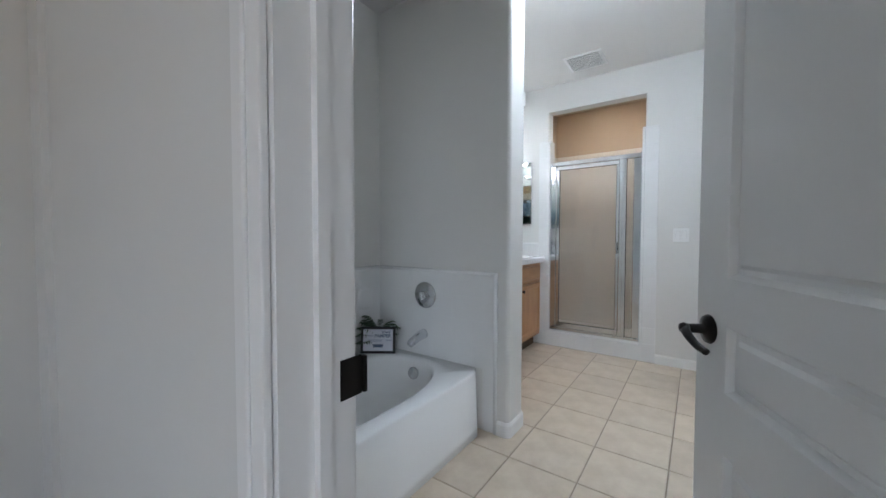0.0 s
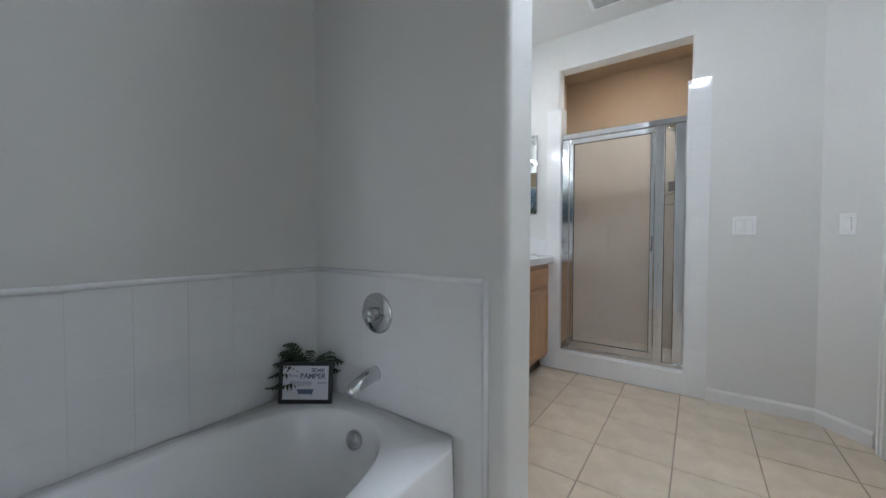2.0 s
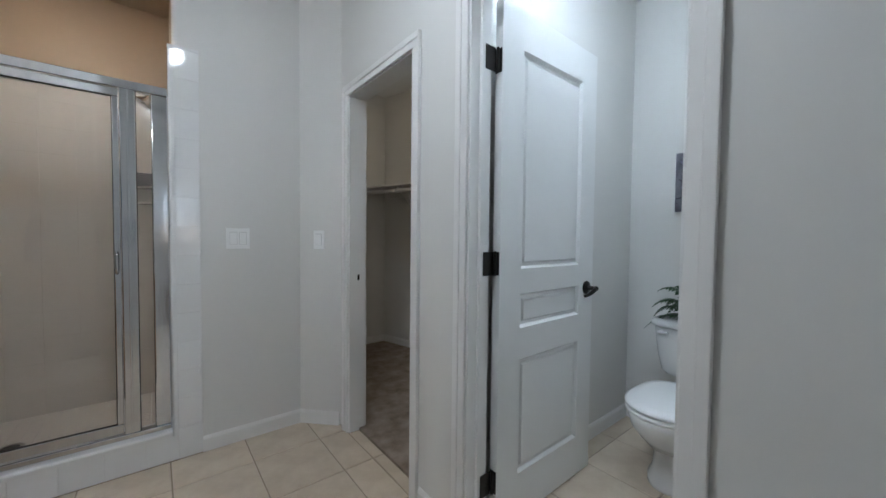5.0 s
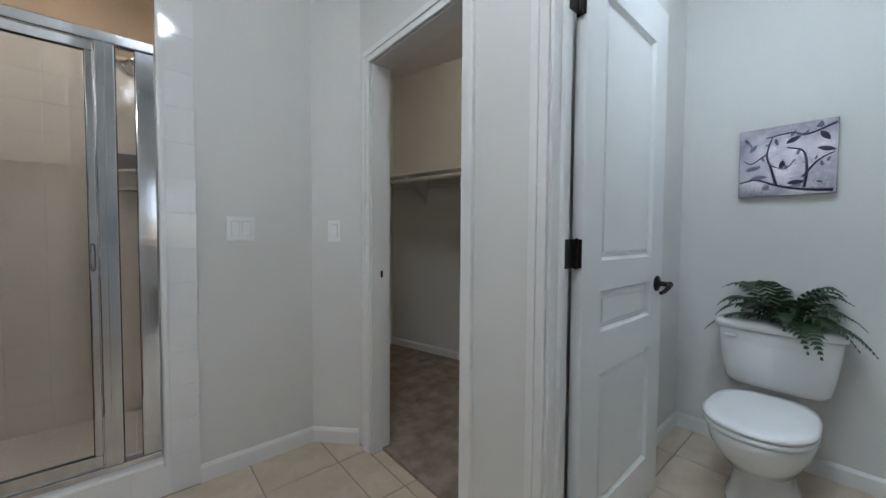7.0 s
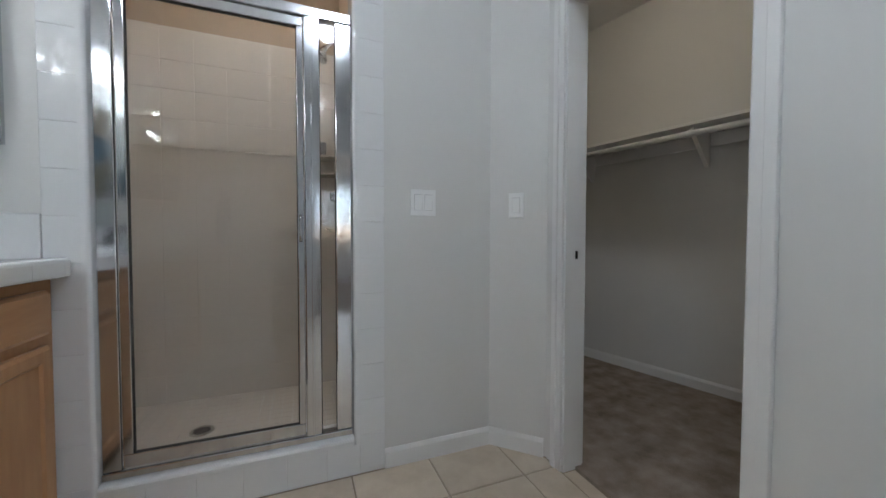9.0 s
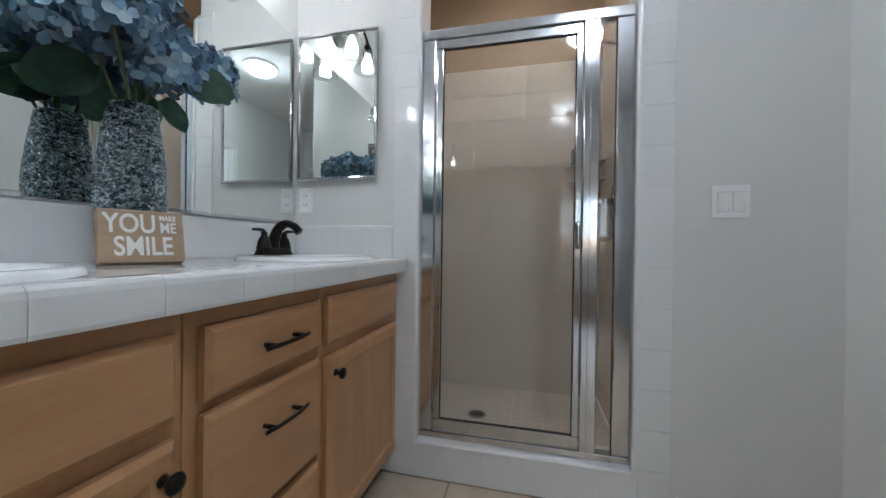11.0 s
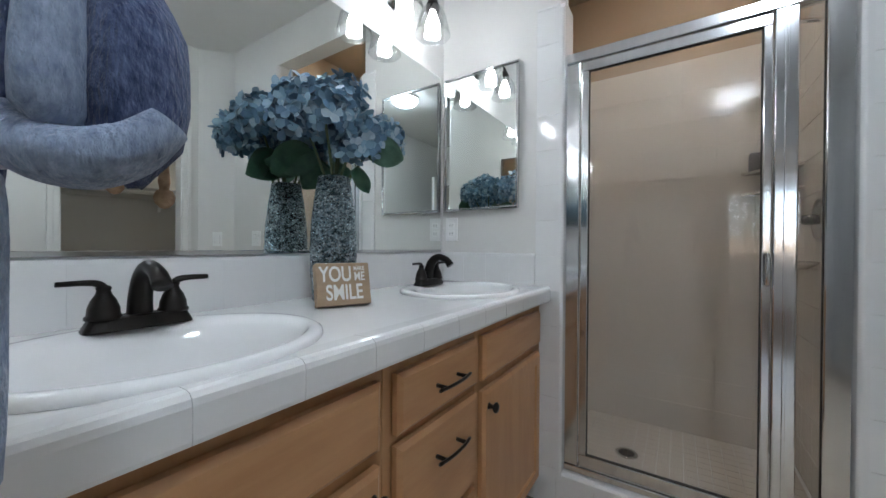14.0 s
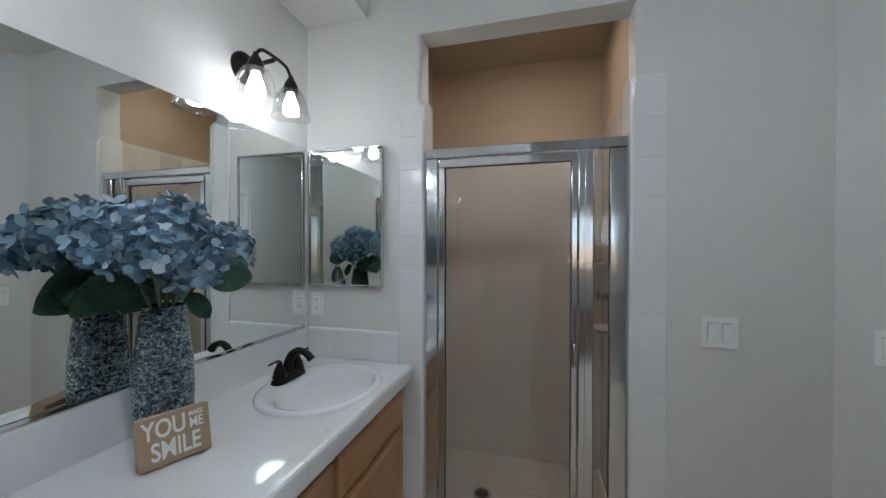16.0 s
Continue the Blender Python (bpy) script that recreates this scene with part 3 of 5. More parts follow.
def rect_ring(x0, y0, x1, y1, z, n=64):
    cx, cy = (x0 + x1) / 2, (y0 + y1) / 2
    out = []
    for i in range(n):
        t = 2 * math.pi * (i + 0.5) / n
        c, s = math.cos(t), math.sin(t)
        k = 1 / max(abs(c), abs(s))
        out.append((cx + (x1 - x0) / 2 * c * k, cy + (y1 - y0) / 2 * s * k, z))
    return out


def tub_ring(z, a, b, dy=0.0, power=2.5):
    out = []
    for i in range(64):
        t = 2 * math.pi * (i + 0.5) / 64
        c, s = math.cos(t), math.sin(t)
        out.append((-1.222 + a * math.copysign(abs(c) ** (2 / power), c), 1.63 + dy + b * math.copysign(abs(s) ** (2 / power), s), z))
    return out


rings = [rect_ring(X0, Y0, X1 + 0.018, Y1, 0.0), rect_ring(X0, Y0, X1 + 0.016, Y1, 0.05), rect_ring(X0, Y0, X1 + 0.004, Y1, ZT - 0.012), rect_ring(X0, Y0, X1 + 0.001, Y1, ZT - 0.004), rect_ring(X0 + 0.002, Y0 + 0.002, X1 - 0.005, Y1 - 0.002, ZT),
         tub_ring(ZT, 0.335, 0.61), tub_ring(ZT - 0.004, 0.327, 0.602), tub_ring(ZT - 0.02, 0.318, 0.592), tub_ring(0.22, 0.29, 0.555, 0.005), tub_ring(0.13, 0.265, 0.52, 0.01), tub_ring(0.085, 0.235, 0.48, 0.015), tub_ring(0.07, 0.19, 0.43, 0.02), tub_ring(0.064, 0.05, 0.1, 0.02)]
part("shell", loft(rings), PORC, tub, smooth=True)
part("overflow_plate", moved(lathe([(0, 0), (0.036, 0), (0.036, 0.012), (0.032, 0.018), (0.0, 0.020)], 28), pose(-1.2, 2.196, 0.285, 82)), CHROME, tub, "round chrome overflow plate", True)
part("drain", moved(lathe([(0, 0), (0.03, 0), (0.028, 0.004), (0, 0.003)], 24), pose(-1.22, 2.02, 0.072)), CHROME, tub, "chrome drain", True)


def wall_tiles(parent, origin, u, v, nu, nv, pu, pv, proud, mat, joint=0.0014, u_max=None, v_max=None, name="tile", e=0.0012):
    """Grid of bevelled tiles from origin along u and v, standing proud of the wall; meshes shared between alike tiles."""
    u, v = Vector(u), Vector(v)
    n = u.cross(v)
    made = {}
    o = Vector(origin) - base_of(parent)
    for i in range(nu):
        for j in range(nv):
            w = pu if u_max is None else min(pu, u_max - i * pu)
            h = pv if v_max is None else min(pv, v_max - j * pv)
            if w < 0.012 or h < 0.012:
                continue
            k = (round(w, 3), round(h, 3))
            if k not in made:
                b = bmesh.new()
                lo = [b.verts.new(u * x + v * y - n * 0.001) for x, y in ((joint, joint), (w - joint, joint), (w - joint, h - joint), (joint, h - joint))]
                mid = [b.verts.new(u * x + v * y + n * (proud - 0.0008)) for x, y in ((joint, joint), (w - joint, joint), (w - joint, h - joint), (joint, h - joint))]
                hi = [b.verts.new(u * x + v * y + n * proud) for x, y in ((joint + e, joint + e), (w - joint - e, joint + e), (w - joint - e, h - joint - e), (joint + e, h - joint - e))]
                for a, c in ((lo, mid), (mid, hi)):
                    for q in range(4):
                        b.faces.new((a[q], a[(q + 1) % 4], c[(q + 1) % 4], c[q]))
                b.faces.new(hi)
                made[k] = finish(name, b, mat)
            ob = new(name, made[k])
            ob.parent = parent
            ob.location = o + u * (i * pu) + v * (j * pv)


surround = thing("tub_surround", (-1.2, 2.33, 0.36), "glossy white ceramic tile tub surround with bullnose edge", "tile surround", kind="structure")
part("grout_bed", box(-1.6295, 0.887, 0.36, -1.624, 2.333, 0.895, bm=box(-1.624, 2.328, 0.36, -0.72, 2.3335, 0.895, bm=box(-0.80, 2.328, 0.001, -0.72, 2.3335, 0.36))), GROUT, surround)
cap = [(0, 0), (0.011, 0)] + [(0.013 * math.cos(a), 0.009 + 0.012 * math.sin(a)) for a in [i * math.pi / 16 for i in range(9)]]
part("bullnose_trim", loft([[(-1.6295 + o, y, 0.893 + z) for o, z in cap] for y in (0.887, 2.323)]), TILE, surround, smooth=True)
part("bullnose_trim", loft([[(x, 2.3335 - o, 0.893 + z) for o, z in cap] for x in (-1.62, -0.7285)]), TILE, surround, smooth=True)
part("bullnose_trim", loft([[(-0.728 + z, 2.3335 - o, h) for o, z in cap] for h in (0.001, 0.912)]), TILE, surround, smooth=True)
wall_tiles(surround, (-1.624, 0.889, 0.3565), (0, 1, 0), (0, 0, 1), 10, 4, 0.1525, 0.1345, 0.0008, SMOOTHTILE, 0.0001, u_max=1.437, e=0.0004)
wall_tiles(surround, (-1.62, 2.328, 0.3565), (1, 0, 0), (0, 0, 1), 6, 4, 0.1525, 0.1345, 0.0008, SMOOTHTILE, 0.0001, u_max=0.892, e=0.0004)
wall_tiles(surround, (-0.79, 2.328, 0.001), (1, 0, 0), (0, 0, 1), 1, 3, 0.062, 0.1335, 0.0008, SMOOTHTILE, 0.0001, v_max=0.36, e=0.0004)

valve = thing("tub_valve", (-1.212, 2.323, 0.744), "round chrome single-lever tub valve", "tap")
part("escutcheon", moved(lathe([(0, 0), (0.083, 0), (0.083, 0.004), (0.076, 0.009), (0.045, 0.016), (0.03, 0.018), (0, 0.018)], 40), pose(0, 0, 0, 90)), CHROME, valve, smooth=True, world=False)
part("hub", moved(lathe([(0.028, 0.015), (0.027, 0.05), (0.02, 0.062), (0.0, 0.065)], 28), pose(0, 0, 0, 90)), CHROME, valve, smooth=True, world=False)
part("lever", tube([(-0.022, -0.054, 0.014), (0.0, -0.060, 0.002), (0.022, -0.063, -0.010), (0.034, -0.063, -0.016)], [0.009, 0.015, 0.013, 0.008], 12, 0.7), CHROME, valve, smooth=True, world=False)
spout = thing("tub_spout", (-1.224, 2.323, 0.495), "satin chrome tub spout", "tap")
part("body", tube([(0, 0, 0), (0, -0.012, 0), (0, -0.05, -0.006), (0, -0.095, -0.020), (0, -0.128, -0.034), (0, -0.138, -0.040)], [0.031, 0.031, 0.029, 0.026, 0.023, 0.017], 20), ALU, spout, smooth=True, world=False)


# ferns
def frond(length, lift, droop, twist, width=0.04, pairs=22):
    """A fern frond along +x: a bent stalk with paired leaflets."""
    bm = bmesh.new()
    pts = []
    for i in range(pairs + 1):
        t = i / pairs
        pts.append(Vector((length * t * (1 - 0.15 * t * droop), 0.02 * math.sin(3 * t + twist), lift * math.sin(t * 2.0) - droop * length * 0.75 * t ** 2.4)))
    merge(bm, tube(pts, [0.0016 * (1 - 0.7 * i / pairs) for i in range(pairs + 1)], 5))
    for i in range(1, pairs + 1):
        t = i / pairs
        d = (pts[i] - pts[i - 1]).normalized()
        w = width * (0.45 + 1.1 * math.sin(math.pi * min(1, t * 0.85 + 0.12)) ** 1.2) * (1 - 0.75 * t ** 3) * 0.8
        side0 = Vector((-d.y, d.x, 0)).normalized()
        for s in (-1, 1):
            side = (side0 * s + d * 0.35).normalized()
            q = w * random.uniform(0.85, 1.15)
            a, h = pts[i], length / pairs * 0.98
            curl = Vector((0, 0, -0.22 * q * random.uniform(0.3, 1.5)))
            up = Vector((0, 0, 0.0025))
            p = [a - d * h * 0.55, a + d * h * 0.55, a + side * q * 0.55 + d * h * 0.6 + up, a + side * q + curl, a + side * q * 0.55 - d * h * 0.5 + up]
            vs = [bm.verts.new(x) for x in p]
            bm.faces.new((vs[0], vs[1], vs[2], vs[4]))
            bm.faces.new((vs[4], vs[2], vs[3]))
    return bm


def fern(name, loc, label, specs, scale=1.0):
    f = thing(name, loc, label, "plant", "artificial ferns")
    for ang, ln, lift, droop in specs:
        bm = frond(ln, lift, droop, random.uniform(0, 6), 0.3 * ln if ln < 0.2 else 0.064, max(11, int(ln * 78)))
        part("frond", moved(bm, pose(0.008 * math.cos(radians(ang)), 0.008 * math.sin(radians(ang)), 0.0, 0, 0, ang)), FERN, f, world=False)
    return f


random.seed(4)
fr = thing("framed_print", (-1.494, 2.204, ZT), "small black framed tub-side print with blue and grey lettering", "picture frame")
W, Hh = 0.225, 0.17
bm = box(-W / 2, -0.008, 0, W / 2, 0.008, 0.016, 0.002)
box(-W / 2, -0.008, Hh - 0.016, W / 2, 0.008, Hh, 0.002, bm=bm)
box(-W / 2, -0.008, 0.016, -W / 2 + 0.016, 0.008, Hh - 0.016, 0.002, bm=bm)
box(W / 2 - 0.016, -0.008, 0.016, W / 2, 0.008, Hh - 0.016, 0.002, bm=bm)
part("frame", bm, BLACKW, fr, world=False)
part("print", box(-W / 2 + 0.014, -0.003, 0.014, W / 2 - 0.014, 0.004, Hh - 0.014), PAPER, fr, world=False)
for text, size, x, z, ink in (("SOAK", 0.022, 0.052, 0.135, BLUEINK), ("PAMPER", 0.030, 0.030, 0.111, BLUEINK), ("renew", 0.036, -0.02, 0.084, GREYINK)):
    part("lettering", moved(lettering(text, size), pose(x, -0.0042, z, 90)), ink, fr, world=False)
for x0, x1, z in ((0.05, 0.088, 0.084), (-0.07, -0.03, 0.112)):
    part("lettering", box(x0, -0.0044, z - 0.004, x1, -0.003, z + 0.004), GREYINK, fr, world=False)
part("tub_motif", moved(prism([(-0.036, 0.012), (-0.028, -0.006), (-0.03, -0.013), (-0.024, -0.007), (0.024, -0.007), (0.03, -0.013), (0.028, -0.006), (0.036, 0.012)], 0, 0.0012), pose(0.0, -0.0042, 0.046, 90)), BLUEINK, fr, world=False)
part("easel_back", box(-0.03, 0.008, 0.0, 0.03, 0.05, 0.004, bm=box(-0.03, 0.008, 0.004, 0.03, 0.012, 0.11)), BLACKW, fr, world=False)
fr.matrix_world = pose(-1.482, 2.17, ZT + 0.001, -7, 0, 35)
fern("fern", (-1.532, 2.236, ZT + 0.125), "dark green artificial fern sprig behind a framed print", [(231, 0.17, 0.035, 0.1), (226, 0.15, 0.06, 0.0), (238, 0.16, 0.0, 0.15), (215, 0.08, 0.08, -0.1), (51, 0.15, 0.03, 0.15), (242, 0.17, -0.05, 0.1), (300, 0.07, 0.09, 0.0), (250, 0.12, 0.08, 0.0), (35, 0.10, 0.07, 0.0), (210, 0.10, 0.06, 0.1), (228, 0.12, 0.1, 0.0), (20, 0.11, 0.05, 0.1), (60, 0.13, -0.02, 0.1)])

# ---- shower ----
curb = thing("shower_curb", (-0.63, 4.16, 0), "white tiled shower curb and jambs", "tile surround", kind="structure")
part("curb_core", box(-1.063, 4.1675, 0.001, -0.2, 4.29, 0.15, bm=box(-1.16, 4.1675, 0.001, -1.063, 4.1725, 2.088, bm=box(-0.2, 4.1675, 0.001, -0.094, 4.1725, 2.088))), GROUT, curb)
part("curb_cap", loft([[(x, y, z) for y, z in ((4.156, 0.13), (4.156, 0.148), (4.162, 0.156), (4.19, 0.162), (4.29, 0.168), (4.29, 0.13))] for x in (-1.042, -0.222)]), TILE, curb)
for x0, x1, s in ((-1.064, -1.042, 1), (-0.222, -0.199, -1)):
    xi = x1 if s > 0 else x0
    pts = rounded([(x0, 4.156), (x1, 4.156), (x1, 4.289), (x0, 4.289)], 0.012, (1,) if s > 0 else (0,))
    bm = prism(pts, 0.13, 2.06)
    top = prism([(x0, 4.156 + 0.004), (x1, 4.156 + 0.004), (x1, 4.289), (x0, 4.289)], 2.06, 2.09)
    for v in top.verts:
        if v.co.z > 2.08 and v.co.y < 4.2:
            v.co.y += 0.02
    part("bullnose_jamb", merge(bm, top), TILE, curb)
wall_tiles(curb, (-1.16, 4.1675, 0.016), (1, 0, 0), (0, 0, 1), 1, 15, 0.096, 0.147, 0.003, TILE, 0.0008, v_max=2.072)
wall_tiles(curb, (-0.199, 4.1675, 0.016), (1, 0, 0), (0, 0, 1), 1, 15, 0.105, 0.147, 0.003, TILE, 0.0008, v_max=2.072)
wall_tiles(curb, (-1.064, 4.1675, 0.001), (1, 0, 0), (0, 0, 1), 6, 1, 0.147, 0.13, 0.003, TILE, 0.0008, u_max=0.865)

wt = bpy.data.objects["wall_shower_tiled"]
wall_tiles(wt, (-1.25, 5.0, 0.085), (1, 0, 0), (0, 0, 1), 7, 13, 0.1525, 0.1525, 0.003, SHTILE, 0.0008, u_max=1.06, v_max=2.0)
wall_tiles(wt, (-1.25, 4.29, 0.085), (0, 1, 0), (0, 0, 1), 5, 13, 0.1525, 0.1525, 0.003, SHTILE, 0.0008, u_max=0.7, v_max=2.0)
wall_tiles(wt, (-0.19, 4.995, 0.085), (0, -1, 0), (0, 0, 1), 5, 13, 0.1525, 0.1525, 0.003, SHTILE, 0.0008, u_max=0.7, v_max=2.0)
fs = bpy.data.objects["floor_shower"]
wall_tiles(fs, (-1.245, 4.295, 0.085), (1, 0, 0), (0, 1, 0), 20, 14, 0.052, 0.052, 0.003, SHTILE, joint=0.0011, u_max=1.05, v_max=0.7)
drain = thing("shower_drain", (-0.85, 4.6, 0.088), "round chrome shower floor drain", "drain")
part("ring", lathe([(0.034, 0), (0.05, 0), (0.05, 0.003), (0.047, 0.005), (0.036, 0.004), (0.034, 0.003)], 28, False), CHROME, drain, world=False)
part("grate", lathe([(0.0, 0.001), (0.036, 0.001), (0.036, 0.002), (0, 0.002)], 28), DARK, drain, world=False)
for i in range(5):
    hw = math.sqrt(max(0, 0.034 ** 2 - (-0.024 + i * 0.012) ** 2))
    part("slat", box(-hw, -0.026 + i * 0.012, 0.002, hw, -0.021 + i * 0.012, 0.004), SEAL, drain, world=False)

enc = thing("shower_enclosure", (-0.63, 4.2, 0.165), "polished aluminium framed glass shower door and side panel", "shower door")
FY0, FY1 = 4.182, 4.212


def rail(x0, z0, x1, z1, y0=FY0, y1=FY1, bev=0.004):
    return box(x0, y0, z0, x1, y1, z1, bev, 2)


part("header", rail(-1.04, 1.828, -0.224, 1.868, 4.176, 4.22), ALU, enc)
part("sill", rail(-1.04, 0.166, -0.224, 0.192, 4.176, 4.22), ALU, enc)
part("wall_jamb", rail(-1.04, 0.192, -0.985, 1.828), ALU, enc)
part("wall_jamb", rail(-0.286, 0.192, -0.224, 1.828), ALU, enc)
part("post", rail(-0.402, 0.192, -0.345, 1.828, 4.176, 4.218), ALU, enc)
part("post_rib", box(-0.378, 4.172, 0.192, -0.370, 4.177, 1.828, 0.001), ALU, enc)
part("side_pane", box(-0.345, 4.195, 0.192, -0.286, 4.199, 1.828), GLASS, enc, "clear narrow glass panel").visible_shadow = False
for x in (-0.345, -0.288):
    part("glazing_seal", box(x, 4.1935, 0.192, x + 0.003, 4.2005, 1.828), SEAL, enc)
dr = part("door_frame", box(-0.980, 4.18, 1.786, -0.405, 4.206, 1.822, 0.003, 2, box(-0.980, 4.18, 0.20, -0.405, 4.206, 0.245, 0.003, 2, box(-0.980, 4.18, 0.245, -0.952, 4.206, 1.786, 0.003, 2, box(-0.428, 4.18, 0.245, -0.405, 4.206, 1.786, 0.003, 2)))), ALU, enc, "polished aluminium door frame")
part("door_pane", box(-0.952, 4.191, 0.245, -0.428, 4.195, 1.786), GLASS, dr, "clear glass door pane").visible_shadow = False
bm = box(-0.952, 4.1895, 0.245, -0.949, 4.1965, 1.786)
box(-0.431, 4.1895, 0.245, -0.428, 4.1965, 1.786, bm=bm)
box(-0.949, 4.1895, 1.783, -0.431, 4.1965, 1.786, bm=bm)
box(-0.949, 4.1895, 0.245, -0.431, 4.1965, 0.248, bm=bm)
part("glazing_seal", bm, SEAL, dr, "thin dark gasket")
part("pull_handle", tube(curve_points([(-0.418, 4.179, 1.06), (-0.418, 4.147, 1.058), (-0.418, 4.142, 1.02), (-0.418, 4.147, 0.972), (-0.418, 4.179, 0.97)], 20), 0.006, 10), CHROME, dr, "small chrome loop handle", True)
head = thing("shower_fixture", (-0.195, 4.615, 1.96), "chrome wall shower head", "shower head")
part("arm", tube(curve_points([(0, 0, 0), (-0.06, 0, 0.01), (-0.1, 0, -0.02)], 12), 0.009, 10), CHROME, head, smooth=True, world=False)
part("rose", moved(lathe([(0, 0), (0.014, 0.0), (0.017, -0.02), (0.045, -0.05), (0.047, -0.06), (0.0, -0.062)], 28), pose(-0.1, 0, -0.02, 0, 35, 0)), CHROME, head, smooth=True, world=False)
sv = thing("shower_valve", (-0.195, 4.63, 1.195), "round chrome shower valve", "tap")
part("escutcheon", moved(lathe([(0, 0), (0.08, 0), (0.078, 0.006), (0.035, 0.014), (0, 0.014)], 32), pose(0, 0, 0, 0, -90)), CHROME, sv, smooth=True, world=False)
part("knob", moved(lathe([(0.02, 0.01), (0.021, 0.05), (0.028, 0.06), (0.024, 0.08), (0, 0.082)], 20), pose(0, 0, 0, 0, -90)), CHROME, sv, smooth=True, world=False)
soap = thing("soap_dish", (-0.195, 4.66, 1.03), "small beige ceramic soap dish", "soap dish")
part("dish", moved(loft([oval(0, 0, -0.03, 0.02, 0.03), oval(0, 0, -0.01, 0.05, 0.06), oval(0, 0, 0.0, 0.055, 0.065), oval(0, 0, -0.004, 0.048, 0.058), oval(0, 0, -0.012, 0.03, 0.04)]), pose(-0.045, 0, 0)), SHTILE, soap, smooth=True, world=False)
caddy = thing("corner_shelf", (-0.2, 4.99, 1.455), "two small beige ceramic corner shelves in the shower", "shelf")
for z in (0.0, -0.10):
    part("shelf_board", prism([(0, 0), (-0.19, 0), (-0.13, -0.10), (-0.10, -0.13), (0, -0.19)], z - 0.012, z), SHTILE, caddy, world=False)
bx = thing("soap_box", (-0.32, 4.945, 1.455), "small grey-blue soap box on a corner shelf", "box")
part("carton", box(-0.045, -0.03, 0.0, 0.045, 0.03, 0.085, 0.004), GREYT, bx, world=False)
can = thing("recessed_light", (-0.65, 4.395, 2.595), "warm recessed shower ceiling light", "ceiling light")
part("trim_ring", lathe([(0.06, 0.0), (0.085, 0.0), (0.085, -0.004), (0.062, -0.008)], 32, False), TRIM, can, world=False)
part("lens", lathe([(0, -0.003), (0.062, -0.003), (0.06, -0.002), (0, -0.002)], 32), CANM, can, world=False)

# ---- vanity ----
def front(y0, y1, z0, z1, style):
    """Overlay cabinet front facing +x: a slab drawer with a shaped edge, or a framed door with a sunk panel."""
    x0, x1 = -1.1335, -1.112
    bm = bmesh.new()
    lo = [bm.verts.new((x0, y, z)) for y, z in ((y0, z0), (y1, z0), (y1, z1), (y0, z1))]
    mid = [bm.verts.new((x1 - 0.008, y, z)) for y, z in ((y0, z0), (y1, z0), (y1, z1), (y0, z1))]
    e = 0.011
    hi = [bm.verts.new((x1, y, z)) for y, z in ((y0 + e, z0 + e), (y1 - e, z0 + e), (y1 - e, z1 - e), (y0 + e, z1 - e))]
    for a, c in ((lo, mid), (mid, hi)):
        for q in range(4):
            bm.faces.new((a[q], a[(q + 1) % 4], c[(q + 1) % 4], c[q]))
    f = bm.faces.new(hi)
    bm.faces.new(lo[::-1])
    bmesh.ops.recalc_face_normals(bm, faces=bm.faces[:])
    if style == "door":
        bmesh.ops.inset_region(bm, faces=[f], thickness=0.045, depth=0.0)
        bmesh.ops.inset_region(bm, faces=[f], thickness=0.008, depth=-0.007)
    return bm


def knob(y, z, x=-1.112):
    return moved(lathe([(0, 0), (0.010, 0), (0.007, 0.005), (0.006, 0.014), (0.014, 0.019), (0.016, 0.024), (0.012, 0.029), (0, 0.031)], 20), pose(x, y, z, 0, 90))


def pull(y, z, x=-1.112, half=0.066):
    bm = tube(curve_points([(x + 0.024, y - half, z - 0.001), (x + 0.031, y - half * 0.4, z), (x + 0.031, y + half * 0.4, z), (x + 0.024, y + half, z - 0.001)], 14), 0.0075, 8, 0.55)
    for s in (-1, 1):
        merge(bm, tube([(x, y + s * 0.045, z), (x + 0.026, y + s * 0.045, z)], 0.005, 8))
    return bm


def cabinet(y0, y1, label):
    c = thing("vanity_cabinet", (-1.4, (y0 + y1) / 2, 0.0), label, "cabinet", "vanity cabinets")
    part("body", box(-1.16, y0, 0.11, -1.137, y1, 0.864, 0.0015, 1, box(-1.635, y0, 0.11, -1.16, y1, 0.74)), WOOD, c)
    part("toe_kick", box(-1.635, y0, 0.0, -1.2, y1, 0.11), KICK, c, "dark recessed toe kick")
    return c


c = cabinet(2.535, 3.196, "honey maple sink cabinet with false drawer and panelled door")
part("false_drawer", front(2.575, 3.172, 0.69, 0.822, "slab"), WOODH, c)
d = part("door", front(2.575, 3.172, 0.145, 0.66, "door"), WOOD, c)
part("knob", knob(3.148, 0.612), BRONZE, d, "round black knob", True)
c = cabinet(3.198, 3.578, "honey maple three-drawer vanity cabinet")
for z0, z1 in ((0.695, 0.822), (0.425, 0.672), (0.145, 0.402)):
    d = part("drawer", front(3.222, 3.56, z0, z1, "slab"), WOODH, c)
    if z0 > 0.2:
        part("pull", pull(3.4, (z0 + z1) / 2 + (0.0 if z0 > 0.6 else 0.045)), BRONZE, d, "arched black bar pull", True)
    else:
        part("pull", pull(3.4, 0.32), BRONZE, d, "arched black bar pull", True)
c = cabinet(3.58, 4.155, "honey maple sink cabinet beside the shower")
part("false_drawer", front(3.60, 4.102, 0.69, 0.822, "slab"), WOODH, c)
d = part("door", front(3.60, 4.102, 0.145, 0.658, "door"), WOOD, c)
part("knob", knob(3.628, 0.61), BRONZE, d, "round black knob", True)

SINKS = ((-1.335, 2.908), (-1.335, 3.84))
top = thing("countertop", (-1.38, 3.35, 0.865), "glossy white ceramic tile countertop with thick rounded edge", "countertop")
bm = bmesh.new()
edges = []
